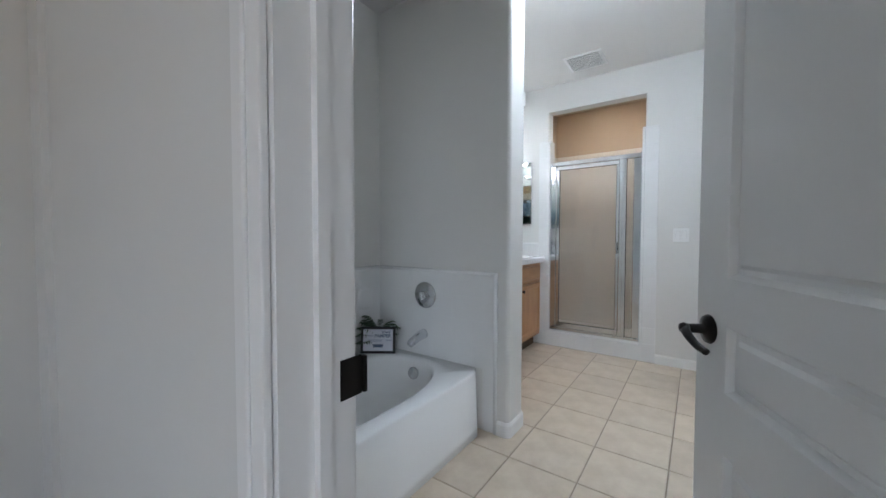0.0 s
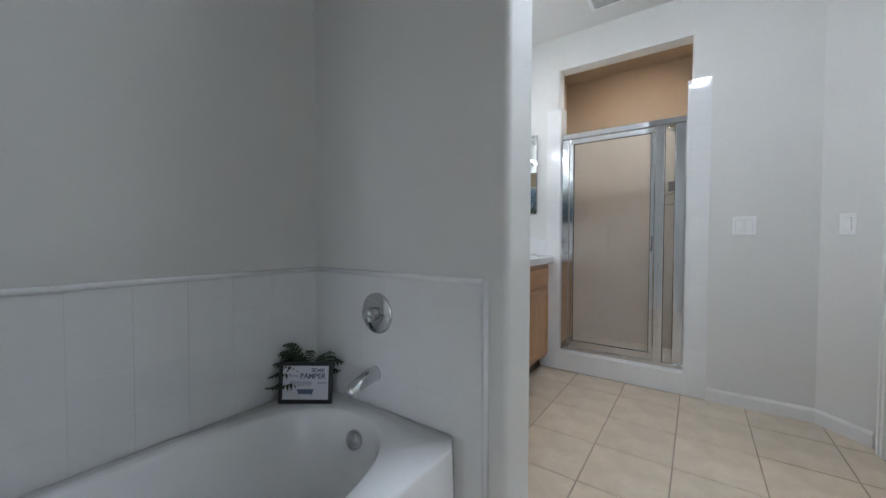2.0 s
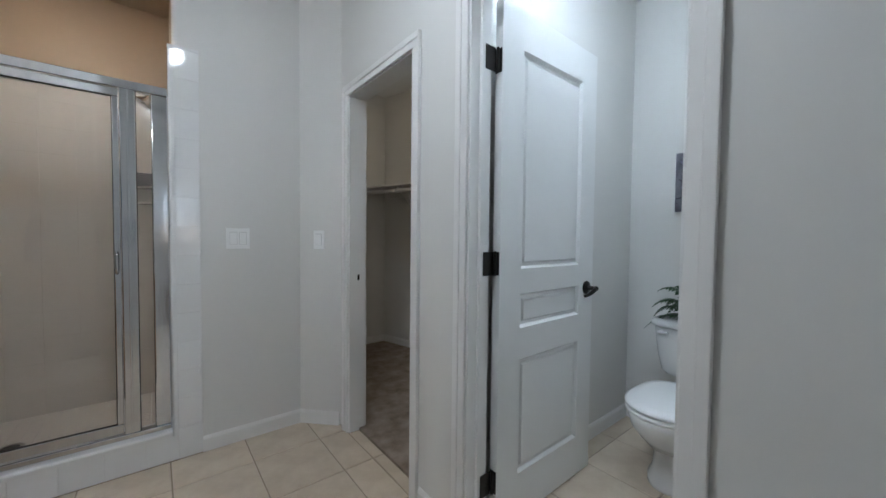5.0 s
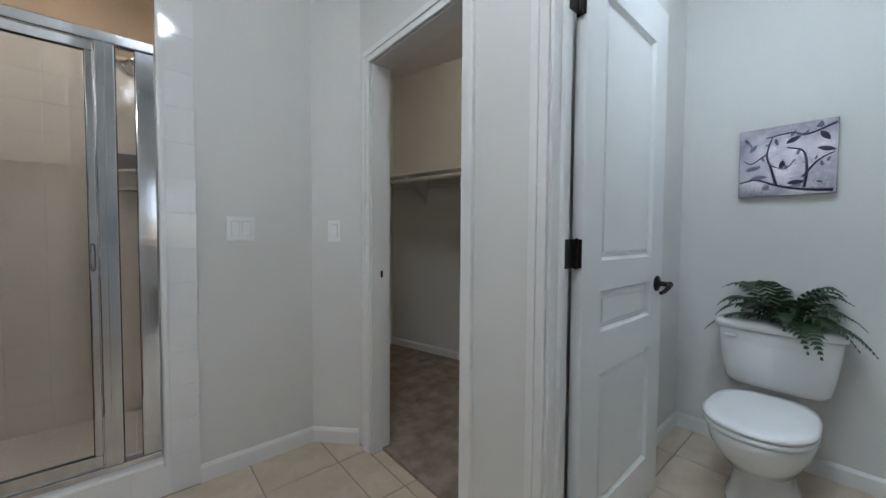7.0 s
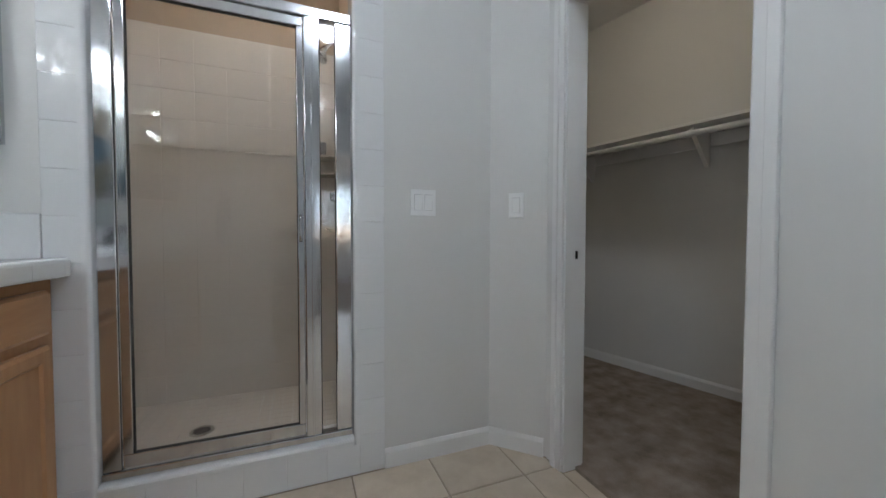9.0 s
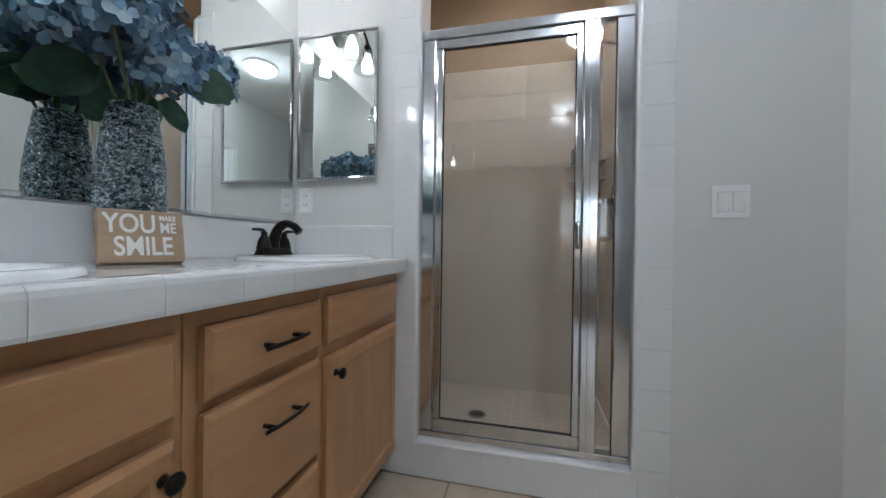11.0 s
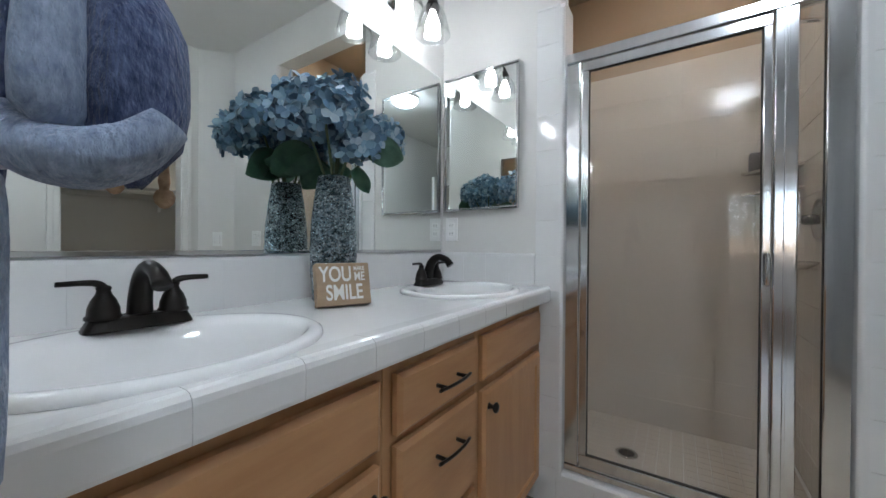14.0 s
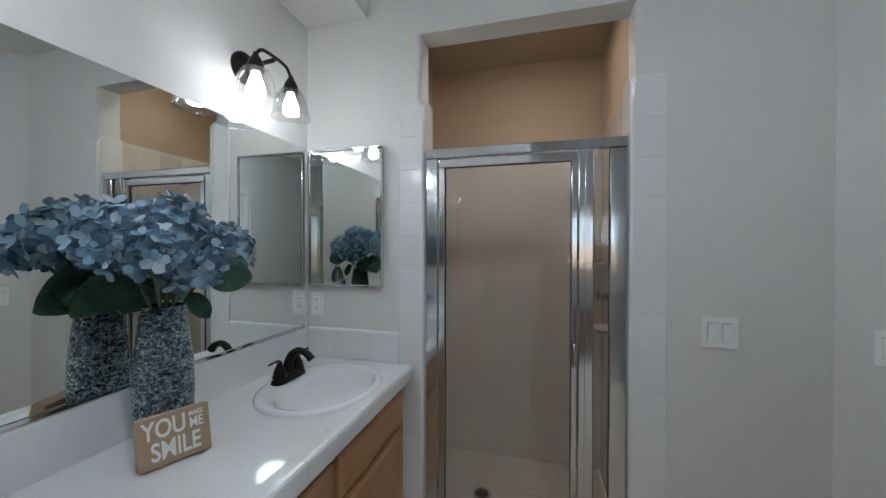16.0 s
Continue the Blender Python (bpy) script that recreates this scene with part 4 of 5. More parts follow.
for ring in [[(-1.638, 2.532, 0.914), (-1.105, 2.532, 0.914), (-1.105, 4.158, 0.914), (-1.638, 4.158, 0.914)]] + [oval(x, y, 0.914, 0.195, 0.23, 2.0, 40) for x, y in SINKS]:
    vs = [bm.verts.new(p) for p in ring]
    edges += [bm.edges.new((vs[i], vs[(i + 1) % len(vs)])) for i in range(len(vs))]
bmesh.ops.triangle_fill(bm, use_beauty=True, use_dissolve=False, edges=edges)
geo = bmesh.ops.extrude_face_region(bm, geom=bm.faces[:])
bmesh.ops.translate(bm, vec=(0, 0, -0.048), verts=[v for v in geo["geom"] if isinstance(v, bmesh.types.BMVert)])
part("slab", bm, CTILE, top)


def edge_tile(y0, y1):
    prof = [(-1.104, 0.857), (-1.098, 0.856), (-1.092, 0.858), (-1.0905, 0.864), (-1.0905, 0.902), (-1.093, 0.910), (-1.099, 0.9155), (-1.108, 0.917), (-1.145, 0.9155), (-1.146, 0.905), (-1.104, 0.905)]
    return loft([[(x, y, z) for x, z in prof] for y in (y0, y1)])


y = 2.704 - 0.1425
ys = []
while y < 4.158:
    ys.append(y)
    y += 0.1425
ys = [2.533] + [q for q in ys if q > 2.55] + [4.158]
for a, b in zip(ys, ys[1:]):
    part("edge_tile", edge_tile(a + 0.0004, b - 0.0004), CTILE, top)
# backsplash tiles with a rounded top
sp_prof = [(0.0, 0.0), (0.010, 0.0), (0.010, 0.125), (0.008, 0.134), (0.0, 0.139)]
for a, b in zip(ys, ys[1:]):
    part("splash_tile", loft([[(-1.6395 + o, q, 0.9145 + z) for o, z in sp_prof] for q in (a + 0.0001, b - 0.0001)]), CTILE, top)
for i in range(4):
    a, b = -1.628 + i * 0.1165, -1.628 + (i + 1) * 0.1165
    part("splash_tile", loft([[(q, 4.1725 - o, 0.9145 + z) for o, z in sp_prof] for q in (a + 0.0003, b - 0.0003)]), CTILE, top)


def sink(x, y):
    s = thing("sink", (x, y, 0.915), "white oval drop-in porcelain sink", "sink", "vanity sinks")
    A, B = 0.215, 0.252
    rings = [oval(x, y, 0.9145, A, B), oval(x, y, 0.922, A - 0.002, B - 0.002), oval(x, y, 0.927, A - 0.010, B - 0.010), oval(x, y, 0.928, A - 0.022, B - 0.022)]
    for k, z, dx in ((0.035, 0.925, 0.018), (0.045, 0.912, 0.022), (0.058, 0.88, 0.024), (0.085, 0.83, 0.02), (0.12, 0.795, 0.015), (0.165, 0.778, 0.01)):
        rings.append(oval(x + dx, y, z, A - k - 0.012, B - k))
    rings.append(oval(x + 0.01, y, 0.775, 0.02, 0.02))
    part("basin", loft(rings, False), PORC, s, smooth=True)
    part("drain", moved(lathe([(0, 0.0), (0.021, 0.0), (0.022, 0.003), (0.016, 0.005), (0.006, 0.003), (0, 0.003)], 24), pose(x + 0.01, y, 0.7765)), BRONZE, s, "dark drain", True)
    return s


def faucet(x, y):
    f = thing("faucet", (x, y, 0.926), "black bronze two-lever centerset faucet", "faucet", "vanity faucets")
    rings = [oval(0, 0, 0.0, 0.028, 0.082, 4, 40), oval(0, 0, 0.004, 0.028, 0.082, 4, 40), oval(0, 0, 0.022, 0.021, 0.073, 4, 40), oval(0, 0, 0.025, 0.017, 0.07, 4, 40)]
    part("base_plate", loft(rings), BRONZE, f, smooth=False, world=False)
    pts = curve_points([(-0.004, 0, 0.02), (0.0, 0, 0.06), (0.018, 0, 0.096), (0.048, 0, 0.112), (0.082, 0, 0.102), (0.102, 0, 0.082)], 24)
    n = len(pts)
    part("spout", tube(pts, [0.021 - 0.006 * min(1, 1.6 * i / n) + 0.003 * max(0, i / n - 0.7) / 0.3 for i in range(n)], 16, 0.85), BRONZE, f, smooth=True, world=False)
    for s in (-1, 1):
        h = part("handle", moved(lathe([(0.026, 0.022), (0.026, 0.027), (0.023, 0.03), (0.022, 0.042), (0.017, 0.056), (0.011, 0.066), (0.0095, 0.072), (0.011, 0.076), (0.009, 0.08), (0, 0.082)], 24), pose(0, s * 0.052, 0)), BRONZE, f, smooth=True, world=False)
        lv = curve_points([(0, s * 0.052, 0.076), (0.002, s * 0.06, 0.084), (0.004, s * 0.076, 0.087), (0.006, s * 0.112, 0.087)], 14)
        part("lever", tube(lv, [0.008 - 0.0028 * i / (len(lv) - 1) for i in range(len(lv))], 10, 0.75), BRONZE, h, smooth=True, world=False)
    return f


for x, y in SINKS:
    sink(x, y)
    faucet(-1.493, y + 0.012)

mir = thing("vanity_mirror", (-1.635, 3.36, 1.058), "large frameless wall mirror over the vanity", "mirror")
part("mirror_glass", box(-1.6385, 2.555, 1.06, -1.6325, 4.14, 1.905), MIRROR, mir)
part("bottom_channel", box(-1.6395, 2.553, 1.0545, -1.6285, 4.14, 1.066, 0.001, 1), CHROME, mir, "thin chrome mirror channel")

def medicine_cabinet(y, s, label):
    """Mirrored cabinet on a wall at y that faces s along y."""
    med = thing("medicine_cabinet", (-1.425, y + s * 0.003, 1.263), label, "cabinet", "medicine cabinets")
    x0, x1, z0, z1 = -1.617, -1.232, 1.25, 1.895

    def bx(xa, ya, za, xb, yb, zb, bev=0.0, bm=None):
        lo, hi = sorted((y + s * ya, y + s * yb))
        return box(xa, lo, za, xb, hi, zb, bev, bm=bm)
    part("case", bx(x0 + 0.007, 0.0005, z0 + 0.005, x1 - 0.006, 0.02, z1 - 0.005), ALU, med)
    bm = bx(x0, 0.019, z0, x1, 0.030, z0 + 0.013, 0.004)
    bx(x0, 0.019, z1 - 0.013, x1, 0.030, z1, 0.004, bm)
    bx(x0, 0.019, z0 + 0.013, x0 + 0.013, 0.030, z1 - 0.013, 0.004, bm)
    bx(x1 - 0.013, 0.019, z0 + 0.013, x1, 0.030, z1 - 0.013, 0.004, bm)
    part("door_frame", bm, CHROME, med, "polished metal edge")
    part("mirror_glass", bx(x0 + 0.012, 0.0205, z0 + 0.012, x1 - 0.012, 0.025, z1 - 0.012), MIRROR, med, "mirror glass")
    return med


medicine_cabinet(4.173, -1, "mirrored medicine cabinet with polished metal frame above the outlet")
medicine_cabinet(2.53, 1, "mirrored medicine cabinet with polished metal frame on the wing wall")


def plate(name, m, gang, label, category, kind_of):
    """Wall plate facing -y in its own frame."""
    p = thing(name, (0, 0, 0), label, category, "wall plates")
    w = 0.035 if gang == 1 else 0.058
    part("cover", moved(box(-w, -0.0065, -0.057, w, -0.0005, 0.057, 0.003), m), PLASTIC, p)
    for i in range(gang):
        cx = (i - (gang - 1) / 2) * 0.046
        if kind_of == "rocker":
            # solid rim under the rocker; its grey is the gap's shade, put into colour
            part("gap_shade", moved(box(cx - 0.0178, -0.0069, -0.0345, cx + 0.0178, -0.006, 0.0345), m), GAPSHADE, p)
            part("rocker", moved(box(cx - 0.0165, -0.0105, -0.033, cx + 0.0165, -0.0062, 0.033, 0.0015), m @ pose(0, 0, 0, 4)), PLASTIC, p)
        else:
            for z in (-0.02, 0.02):
                s = part("socket", moved(box(cx - 0.017, -0.0085, z - 0.014, cx + 0.017, -0.006, z + 0.014, 0.003), m), PLASTIC, p)
                bm = box(cx - 0.008, -0.0092, z - 0.004, cx - 0.006, -0.008, z + 0.006)
                box(cx + 0.006, -0.0092, z - 0.004, cx + 0.008, -0.008, z + 0.006, bm=bm)
                part("slots", moved(bm, m), DARK, s)
    return p


plate("light_switch", pose(0.078, 4.173, 1.133), 2, "white double rocker switch plate", "switch", "rocker")
plate("light_switch", pose(0.496, 4.084, 1.128, 0, 0, -45.9), 1, "white single rocker switch plate", "switch", "rocker")
plate("outlet", pose(-1.585, 4.173, 1.165), 1, "white duplex outlet plate", "outlet", "socket")


def vanity_light(y, z=2.115):
    v = thing("vanity_light", (-1.64, y, z), "dark bronze two-lamp vanity light with clear glass shades", "wall light", "vanity lights")
    part("backplate", moved(lathe([(0, 0), (0.06, 0), (0.06, 0.010), (0.052, 0.02), (0, 0.022)], 32), pose(-1.64, y, z, 0, 90)), BRONZE, v, smooth=True)
    part("strut", tube([(-1.625, y, z), (-1.60, y, z + 0.005), (-1.5, y, z + 0.015)], 0.008, 10), BRONZE, v, smooth=True)
    part("bar", tube(curve_points([(-1.5, y - 0.09, z - 0.008), (-1.5, y - 0.06, z + 0.02), (-1.5, y, z + 0.025), (-1.5, y + 0.06, z + 0.02), (-1.5, y + 0.09, z - 0.008)], 20), 0.0065, 10), BRONZE, v, smooth=True)
    for s in (-1, 1):
        at = pose(-1.5, y + s * 0.09, z - 0.12)
        k = part("socket", moved(lathe([(0.0, 0.118), (0.009, 0.116), (0.010, 0.106), (0.015, 0.10), (0.026, 0.078), (0.028, 0.052), (0.024, 0.048), (0, 0.048)], 24), at), BRONZE, v, smooth=True)
        g = part("shade", moved(lathe([(0.029, 0.062), (0.044, 0.054), (0.058, 0.025), (0.066, -0.015), (0.073, -0.045), (0.0745, -0.048), (0.073, -0.050), (0.070, -0.048), (0.063, -0.015), (0.055, 0.024), (0.042, 0.051), (0.0285, 0.0595)], 32, False), at), SHADEG, v, "clear bell glass shade", True)
        g.visible_shadow = False
        part("bulb", moved(lathe([(0.0, 0.05), (0.013, 0.048), (0.014, 0.034), (0.024, 0.012), (0.030, -0.008), (0.027, -0.026), (0.015, -0.036), (0.0, -0.038)], 20), at), BULBM, v, "glowing bulb", True)
    return v


vanity_light(3.785)
vanity_light(2.862)

# vase with hydrangeas
VX, VY = -1.513, 3.387
vase = thing("vase", (VX, VY, 0.9165), "tall hammered blue-silver mosaic vase", "vase")


def vase_body(profile, seg, rows, seed):
    """Lathed wall whose outer skin is dented all over, like hammered metal."""
    rnd = random.Random(seed)
    rings = []
    for i in range(rows + 1):
        z = profile[0][1] + (profile[-1][1] - profile[0][1]) * i / rows
        k = max(j for j in range(len(profile) - 1) if profile[j][1] <= z + 1e-9)
        (r0, z0), (r1, z1) = profile[k], profile[k + 1]
        r = r0 + (r1 - r0) * (z - z0) / (z1 - z0)
        ring = []
        for q in range(seg):
            w = 2 * math.pi * (q + 0.5 * (i % 2) + rnd.uniform(-0.2, 0.2)) / seg
            d = r + (rnd.uniform(-0.0016, 0.0014) if 0 < i < rows else 0)
            ring.append((d * math.cos(w), d * math.sin(w), z + (rnd.uniform(-0.001, 0.001) if 0 < i < rows else 0)))
        rings.append(ring)
    rings += [[(0.042 * math.cos(2 * math.pi * q / seg), 0.042 * math.sin(2 * math.pi * q / seg), z) for q in range(seg)] for z in (0.365, 0.30)]
    return loft(rings)


part("body", moved(vase_body([(0.056, 0.0), (0.060, 0.006), (0.066, 0.08), (0.0675, 0.15), (0.064, 0.23), (0.055, 0.31), (0.047, 0.355), (0.046, 0.365)], 72, 76, 21), pose(VX, VY, 0.9165)), VASE, vase)
part("rim", moved(lathe([(0.042, 0.362), (0.047, 0.362), (0.0475, 0.366), (0.045, 0.369), (0.042, 0.367)], 40, False), pose(VX, VY, 0.9165)), VASE, vase, smooth=True)
bouquet = thing("hydrangea_bouquet", (VX, VY, 1.28), "bunch of blue artificial hydrangeas with large green leaves", "flowers")


def flower_head(center, radius, seed):
    """Globe of four-petalled florets; each petal its own island."""
    rnd = random.Random(seed)
    bm = bmesh.new()
    c = Vector(center)
    n = 92
    for i in range(n):
        z = 1 - 2 * (i + 0.5) / n
        if z < -0.72:
            continue
        a = i * 2.39996 + rnd.uniform(-0.15, 0.15)
        d = Vector((math.sqrt(1 - z * z) * math.cos(a), math.sqrt(1 - z * z) * math.sin(a), z * 0.85)).normalized()
        p = c + d * radius * rnd.uniform(0.74, 1.04)
        n0 = (d + Vector((rnd.uniform(-0.45, 0.45), rnd.uniform(-0.45, 0.45), rnd.uniform(-0.3, 0.45)))).normalized()
        u = n0.orthogonal().normalized()
        v = n0.cross(u)
        spin = rnd.uniform(0, 6.3)
        s = radius * rnd.uniform(0.24, 0.34)
        for k in range(4):
            b = spin + k * math.pi / 2
            e = u * math.cos(b) + v * math.sin(b)
            f = n0.cross(e)
            lift = rnd.uniform(-0.2, 0.85)
            q = [p - n0 * s * 0.12, p + e * s * 0.45 + f * s * 0.44 + n0 * s * lift * 0.4, p + e * s * 0.95 + f * s * 0.34 + n0 * s * lift * 0.7, p + e * s * 1.05 + n0 * s * (lift - 0.1), p + e * s * 0.95 - f * s * 0.34 + n0 * s * lift * 0.8, p + e * s * 0.45 - f * s * 0.44 + n0 * s * lift * 0.4]
            mid = bm.verts.new(p + e * s * 0.55 + n0 * s * (lift * 0.15))
            w = [bm.verts.new(x) for x in q]
            for j in range(6):
                bm.faces.new((mid, w[j], w[(j + 1) % 6]))
    return bm


HEADS = [((0.06, 0.03, 0.125), 0.080), ((-0.02, -0.105, 0.195), 0.085), ((-0.04, 0.07, 0.205), 0.085), ((0.035, 0.165, 0.165), 0.075), ((0.08, -0.10, 0.165), 0.080), ((0.03, -0.01, 0.225), 0.085)]
for i, (o, r) in enumerate(HEADS):
    cen = Vector((VX, VY, 1.265)) + Vector(o)
    part("flower_head", flower_head(cen, r, i), PETAL, bouquet, smooth=True)
    part("stem", tube(curve_points([(VX + o[0] * 0.15, VY + o[1] * 0.15, 1.18), (VX + o[0] * 0.35, VY + o[1] * 0.3, 1.29), tuple(cen)], 10), 0.004, 7), STEM, bouquet, smooth=True)


def broad_leaf(length, width, bend):
    bm = bmesh.new()
    rows = []
    for i in range(9):
        t = i / 8
        w = width * math.sin(math.pi * min(1, t * 0.94 + 0.05)) ** 0.55 * (1 - 0.12 * t)
        z = -bend * t * t * length
        rows.append([bm.verts.new((length * t, s * w / 2, z + 0.18 * abs(s) * w / 2 + 0.004 * math.sin(9 * t + s))) for s in (-1, -0.5, 0, 0.5, 1)])
    for a, b in zip(rows, rows[1:]):
        for j in range(4):
            bm.faces.new((a[j], a[j + 1], b[j + 1], b[j]))
    bmesh.ops.solidify(bm, geom=bm.faces[:], thickness=0.0012)
    return bm


for ang, rx, ry, ln, wd, off in ((33, 78, 8, 0.105, 0.105, (0.085, 0.055, 0.105)), (213, 105, 20, 0.13, 0.105, (-0.02, -0.05, 0.08)), (33, 60, 50, 0.08, 0.055, (0.05, 0.03, 0.045)), (240, 60, 25, 0.13, 0.11, (-0.04, -0.05, 0.09)),
                                 (120, 40, 25, 0.12, 0.11, (-0.04, 0.04, 0.09)), (180, 30, 25, 0.10, 0.10, (-0.04, 0.0, 0.06))):
    part("leaf", moved(broad_leaf(ln, wd, 0.35), pose(VX + off[0], VY + off[1], 1.265 + off[2], rx, ry, ang)), LEAF, bouquet, smooth=True)

# block sign
sg = thing("block_sign", (0, 0, 0), "small kraft wood block sign with white lettering", "sign")
part("block", box(-0.074, -0.016, 0, 0.074, 0.016, 0.116, 0.003), KRAFT, sg, world=False)
for text, size, x, z in (("YOU", 0.058, -0.022, 0.083), ("MAKE", 0.017, 0.044, 0.099), ("ME", 0.034, 0.044, 0.076), ("SMILE", 0.058, 0.0, 0.033)):
    part("lettering", moved(lettering(text, size), pose(x, -0.0163, z, 90) @ Matrix.Diagonal((0.71, 1, 1, 1))), WHITEINK, sg, world=False)
sg.matrix_world = pose(-1.41, 3.338, 0.9168, -14, 0, 67)


# towels tied with rope, on hooks
def fold(rows, seed, squash=1.0):
    """Soft roll of towel through rows of (x, y, z, half width, half depth), rounded at both ends."""
    rnd = random.Random(seed)
    p1, p2 = rnd.uniform(0, 6.28), rnd.uniform(0, 6.28)
    path = curve_points([r[:3] for r in rows], 6)
    n = len(path) - 1
    rings = []
    for i, p in enumerate(path):
        t = i / n
        f = t * (len(rows) - 1)
        k = min(int(f), len(rows) - 2)
        a = rows[k][3] + (rows[k + 1][3] - rows[k][3]) * (f - k)
        b = rows[k][4] + (rows[k + 1][4] - rows[k][4]) * (f - k)
        end = math.sqrt(max(0.04, 1 - (abs(2 * t - 1) ** 8)))
        ring = []
        for q in range(30):
            w = q * 2 * math.pi / 30
            wob = 1 + 0.035 * math.sin(5 * w + p1 + 2 * t) + 0.025 * math.sin(8 * w + p2 - 3 * t)
            ring.append((p[0] + a * end * wob * math.cos(w), p[1] + b * end * wob * math.sin(w), p[2] + 0.002 * math.sin(4 * w + p2)))
        rings.append(ring)
    return loft(rings)


def towel_set(m, post, label, ends, lean=0.0):
    """Small folded towels gathered by a rope and hanging from a post hook; post: the way from the towels to the wall."""
    t = thing("hanging_towels", (0, 0, 0), label, "towel", "decorative hanging towels")
    px, py = post
    part("hook", tube(curve_points([(px, py, 0.20), (px * 0.4, py * 0.4, 0.20), (0, 0, 0.205), (-px * 0.1, -py * 0.1, 0.235)], 14), 0.006, 10), BRONZE, t, "dark bronze hook", True, False)
    part("outer_towel", fold([(0.020, 0.002, -0.108, 0.018, 0.020), (0.0205, 0.006, -0.06, 0.0195, 0.024), (0.0175, 0.008, -0.02, 0.019, 0.024), (0.009, 0.008, 0.010, 0.0135, 0.018), (0.0, 0.006, 0.038, 0.010, 0.013)], 1), NAVY, t, "navy terry towel", True, False)
    part("outer_towel", fold([(-0.036, 0.006, -0.086, 0.018, 0.022), (-0.036, 0.010, -0.055, 0.0205, 0.026), (-0.031, 0.010, -0.02, 0.019, 0.026), (-0.021, 0.008, 0.010, 0.014, 0.020), (-0.013, 0.006, 0.038, 0.010, 0.013)], 2), NAVY, t, "navy terry towel", True, False)
    part("inner_towel", fold([(0.003, -0.013, 0.002, 0.008, 0.009), (0.003, -0.017, -0.012, 0.0105, 0.013), (0.003, -0.018, -0.045, 0.0115, 0.016), (0.003, -0.018, -0.09, 0.013, 0.018)], 3), SKYB, t, "light blue terry towel", True, False)
    part("cuff", tube(curve_points([(-0.020, -0.020, -0.078), (-0.006, -0.021, -0.092), (0.011, -0.016, -0.098), (0.026, -0.008, -0.091), (0.037, 0.002, -0.074)], 20), [0.0105 + 0.005 * math.sin(math.pi * i / 24) for i in range(25)], 18), SKYB, t, "light blue turned-up towel edge", True, False)
    part("inner_towel", fold([(0.0, -0.012, 0.0, 0.015, 0.012), (0.0, -0.013, 0.02, 0.0155, 0.013), (-0.004, -0.012, 0.045, 0.0135, 0.012), (-0.008, -0.016, 0.08, 0.0135, 0.012), (-0.009, -0.014, 0.12, 0.012, 0.01)], 4), GREYT, t, "grey terry roll", True, False)
    for s in (-1, 1):
        part("gathered_top", fold([(0.006 * s - 0.006, 0.004, 0.022, 0.010, 0.015), (0.007 * s - 0.011, 0.004, 0.05, 0.010, 0.018), (0.007 * s - 0.014, 0.004, 0.11, 0.0105, 0.020), (0.007 * s - 0.014, 0.004, 0.19, 0.010, 0.019)], 6 + s), LAVT, t, "pale lavender gathered towel top", True, False)

    def sway(rows):
        return [(x + lean * (z - 0.01), y, z, a, b) for x, y, z, a, b in rows]
    part("towel_tail", fold(sway([(-0.036, -0.022, -0.29, 0.014, 0.013), (-0.037, -0.022, -0.21, 0.0155, 0.014), (-0.037, -0.021, -0.14, 0.0155, 0.013), (-0.036, -0.02, -0.094, 0.012, 0.012)]), 5), SKYB, t, "light blue hanging towel end", True, False)
    part("hem", fold(sway([(-0.036, -0.022, -0.31, 0.012, 0.012), (-0.036, -0.022, -0.30, 0.0145, 0.0135), (-0.036, -0.022, -0.28, 0.0145, 0.0135)]), 15), LAVT, t, "white hem at the towel end", True, False)
    part("towel_tail", fold(sway([(-0.064, -0.006, -0.28, 0.014, 0.013), (-0.064, -0.006, -0.20, 0.0155, 0.014), (-0.062, -0.004, -0.13, 0.0155, 0.013), (-0.056, 0.0, -0.08, 0.012, 0.012)]), 8), NAVY, t, "navy hanging towel end", True, False)
    part("thread_tie", tube([(-0.036 - lean * 0.108 + 0.0135 * math.cos(a), -0.02 + 0.0135 * math.sin(a), -0.098) for a in [i * 6.283 / 20 for i in range(21)]], 0.0035, 8), LAVT, t, "white thread tie", True, False)
    part("rope_tie", tube([(-0.008 + 0.018 * math.cos(a), 0.001 + 0.021 * math.sin(a), 0.034 + 0.003 * math.sin(a)) for a in [i * 6.283 / 30 for i in range(31)]], 0.0035, 8), ROPE, t, "jute rope tie", True, False)
    part("thread_tie", tube([(0.012 * math.cos(a), -0.013 + 0.011 * math.sin(a), 0.0) for a in [i * 6.283 / 20 for i in range(21)]], 0.003, 8), LAVT, t, "white thread tie", True, False)
    for x, y, z in ends:
        pts = curve_points([(x * 0.7, y * 0.45, -0.02), (x * 0.8, y * 0.8, -0.035), (x * 0.9, y * 0.98, -0.055), (x * 0.95, y, z + 0.02), (x, y, z)], 12)
        r = part("rope_end", tube(pts, [0.0029 + 0.0004 * math.sin(2.4 * i) for i in range(len(pts))], 8), ROPE, t, "jute rope end", True, False)
        part("knot", moved(lathe([(0, 0.005), (0.0042, 0.003), (0.0055, -0.001), (0.0048, -0.005), (0.0025, -0.008), (0.0, -0.009)], 12), pose(x, y, z)), ROPE, r, "frayed rope knot", True, False)
    t.matrix_world = m
    return t


towel_set(pose(-0.920, 2.728, 1.220, 0, 0, 33) @ Matrix.Diagonal((1.12, 1.12, 1.0, 1)), (-0.098, -0.152), "blue terry towels tied with rope hanging beside the vanity", ((-0.037, 0.053, -0.096), (0.007, 0.038, -0.108)))
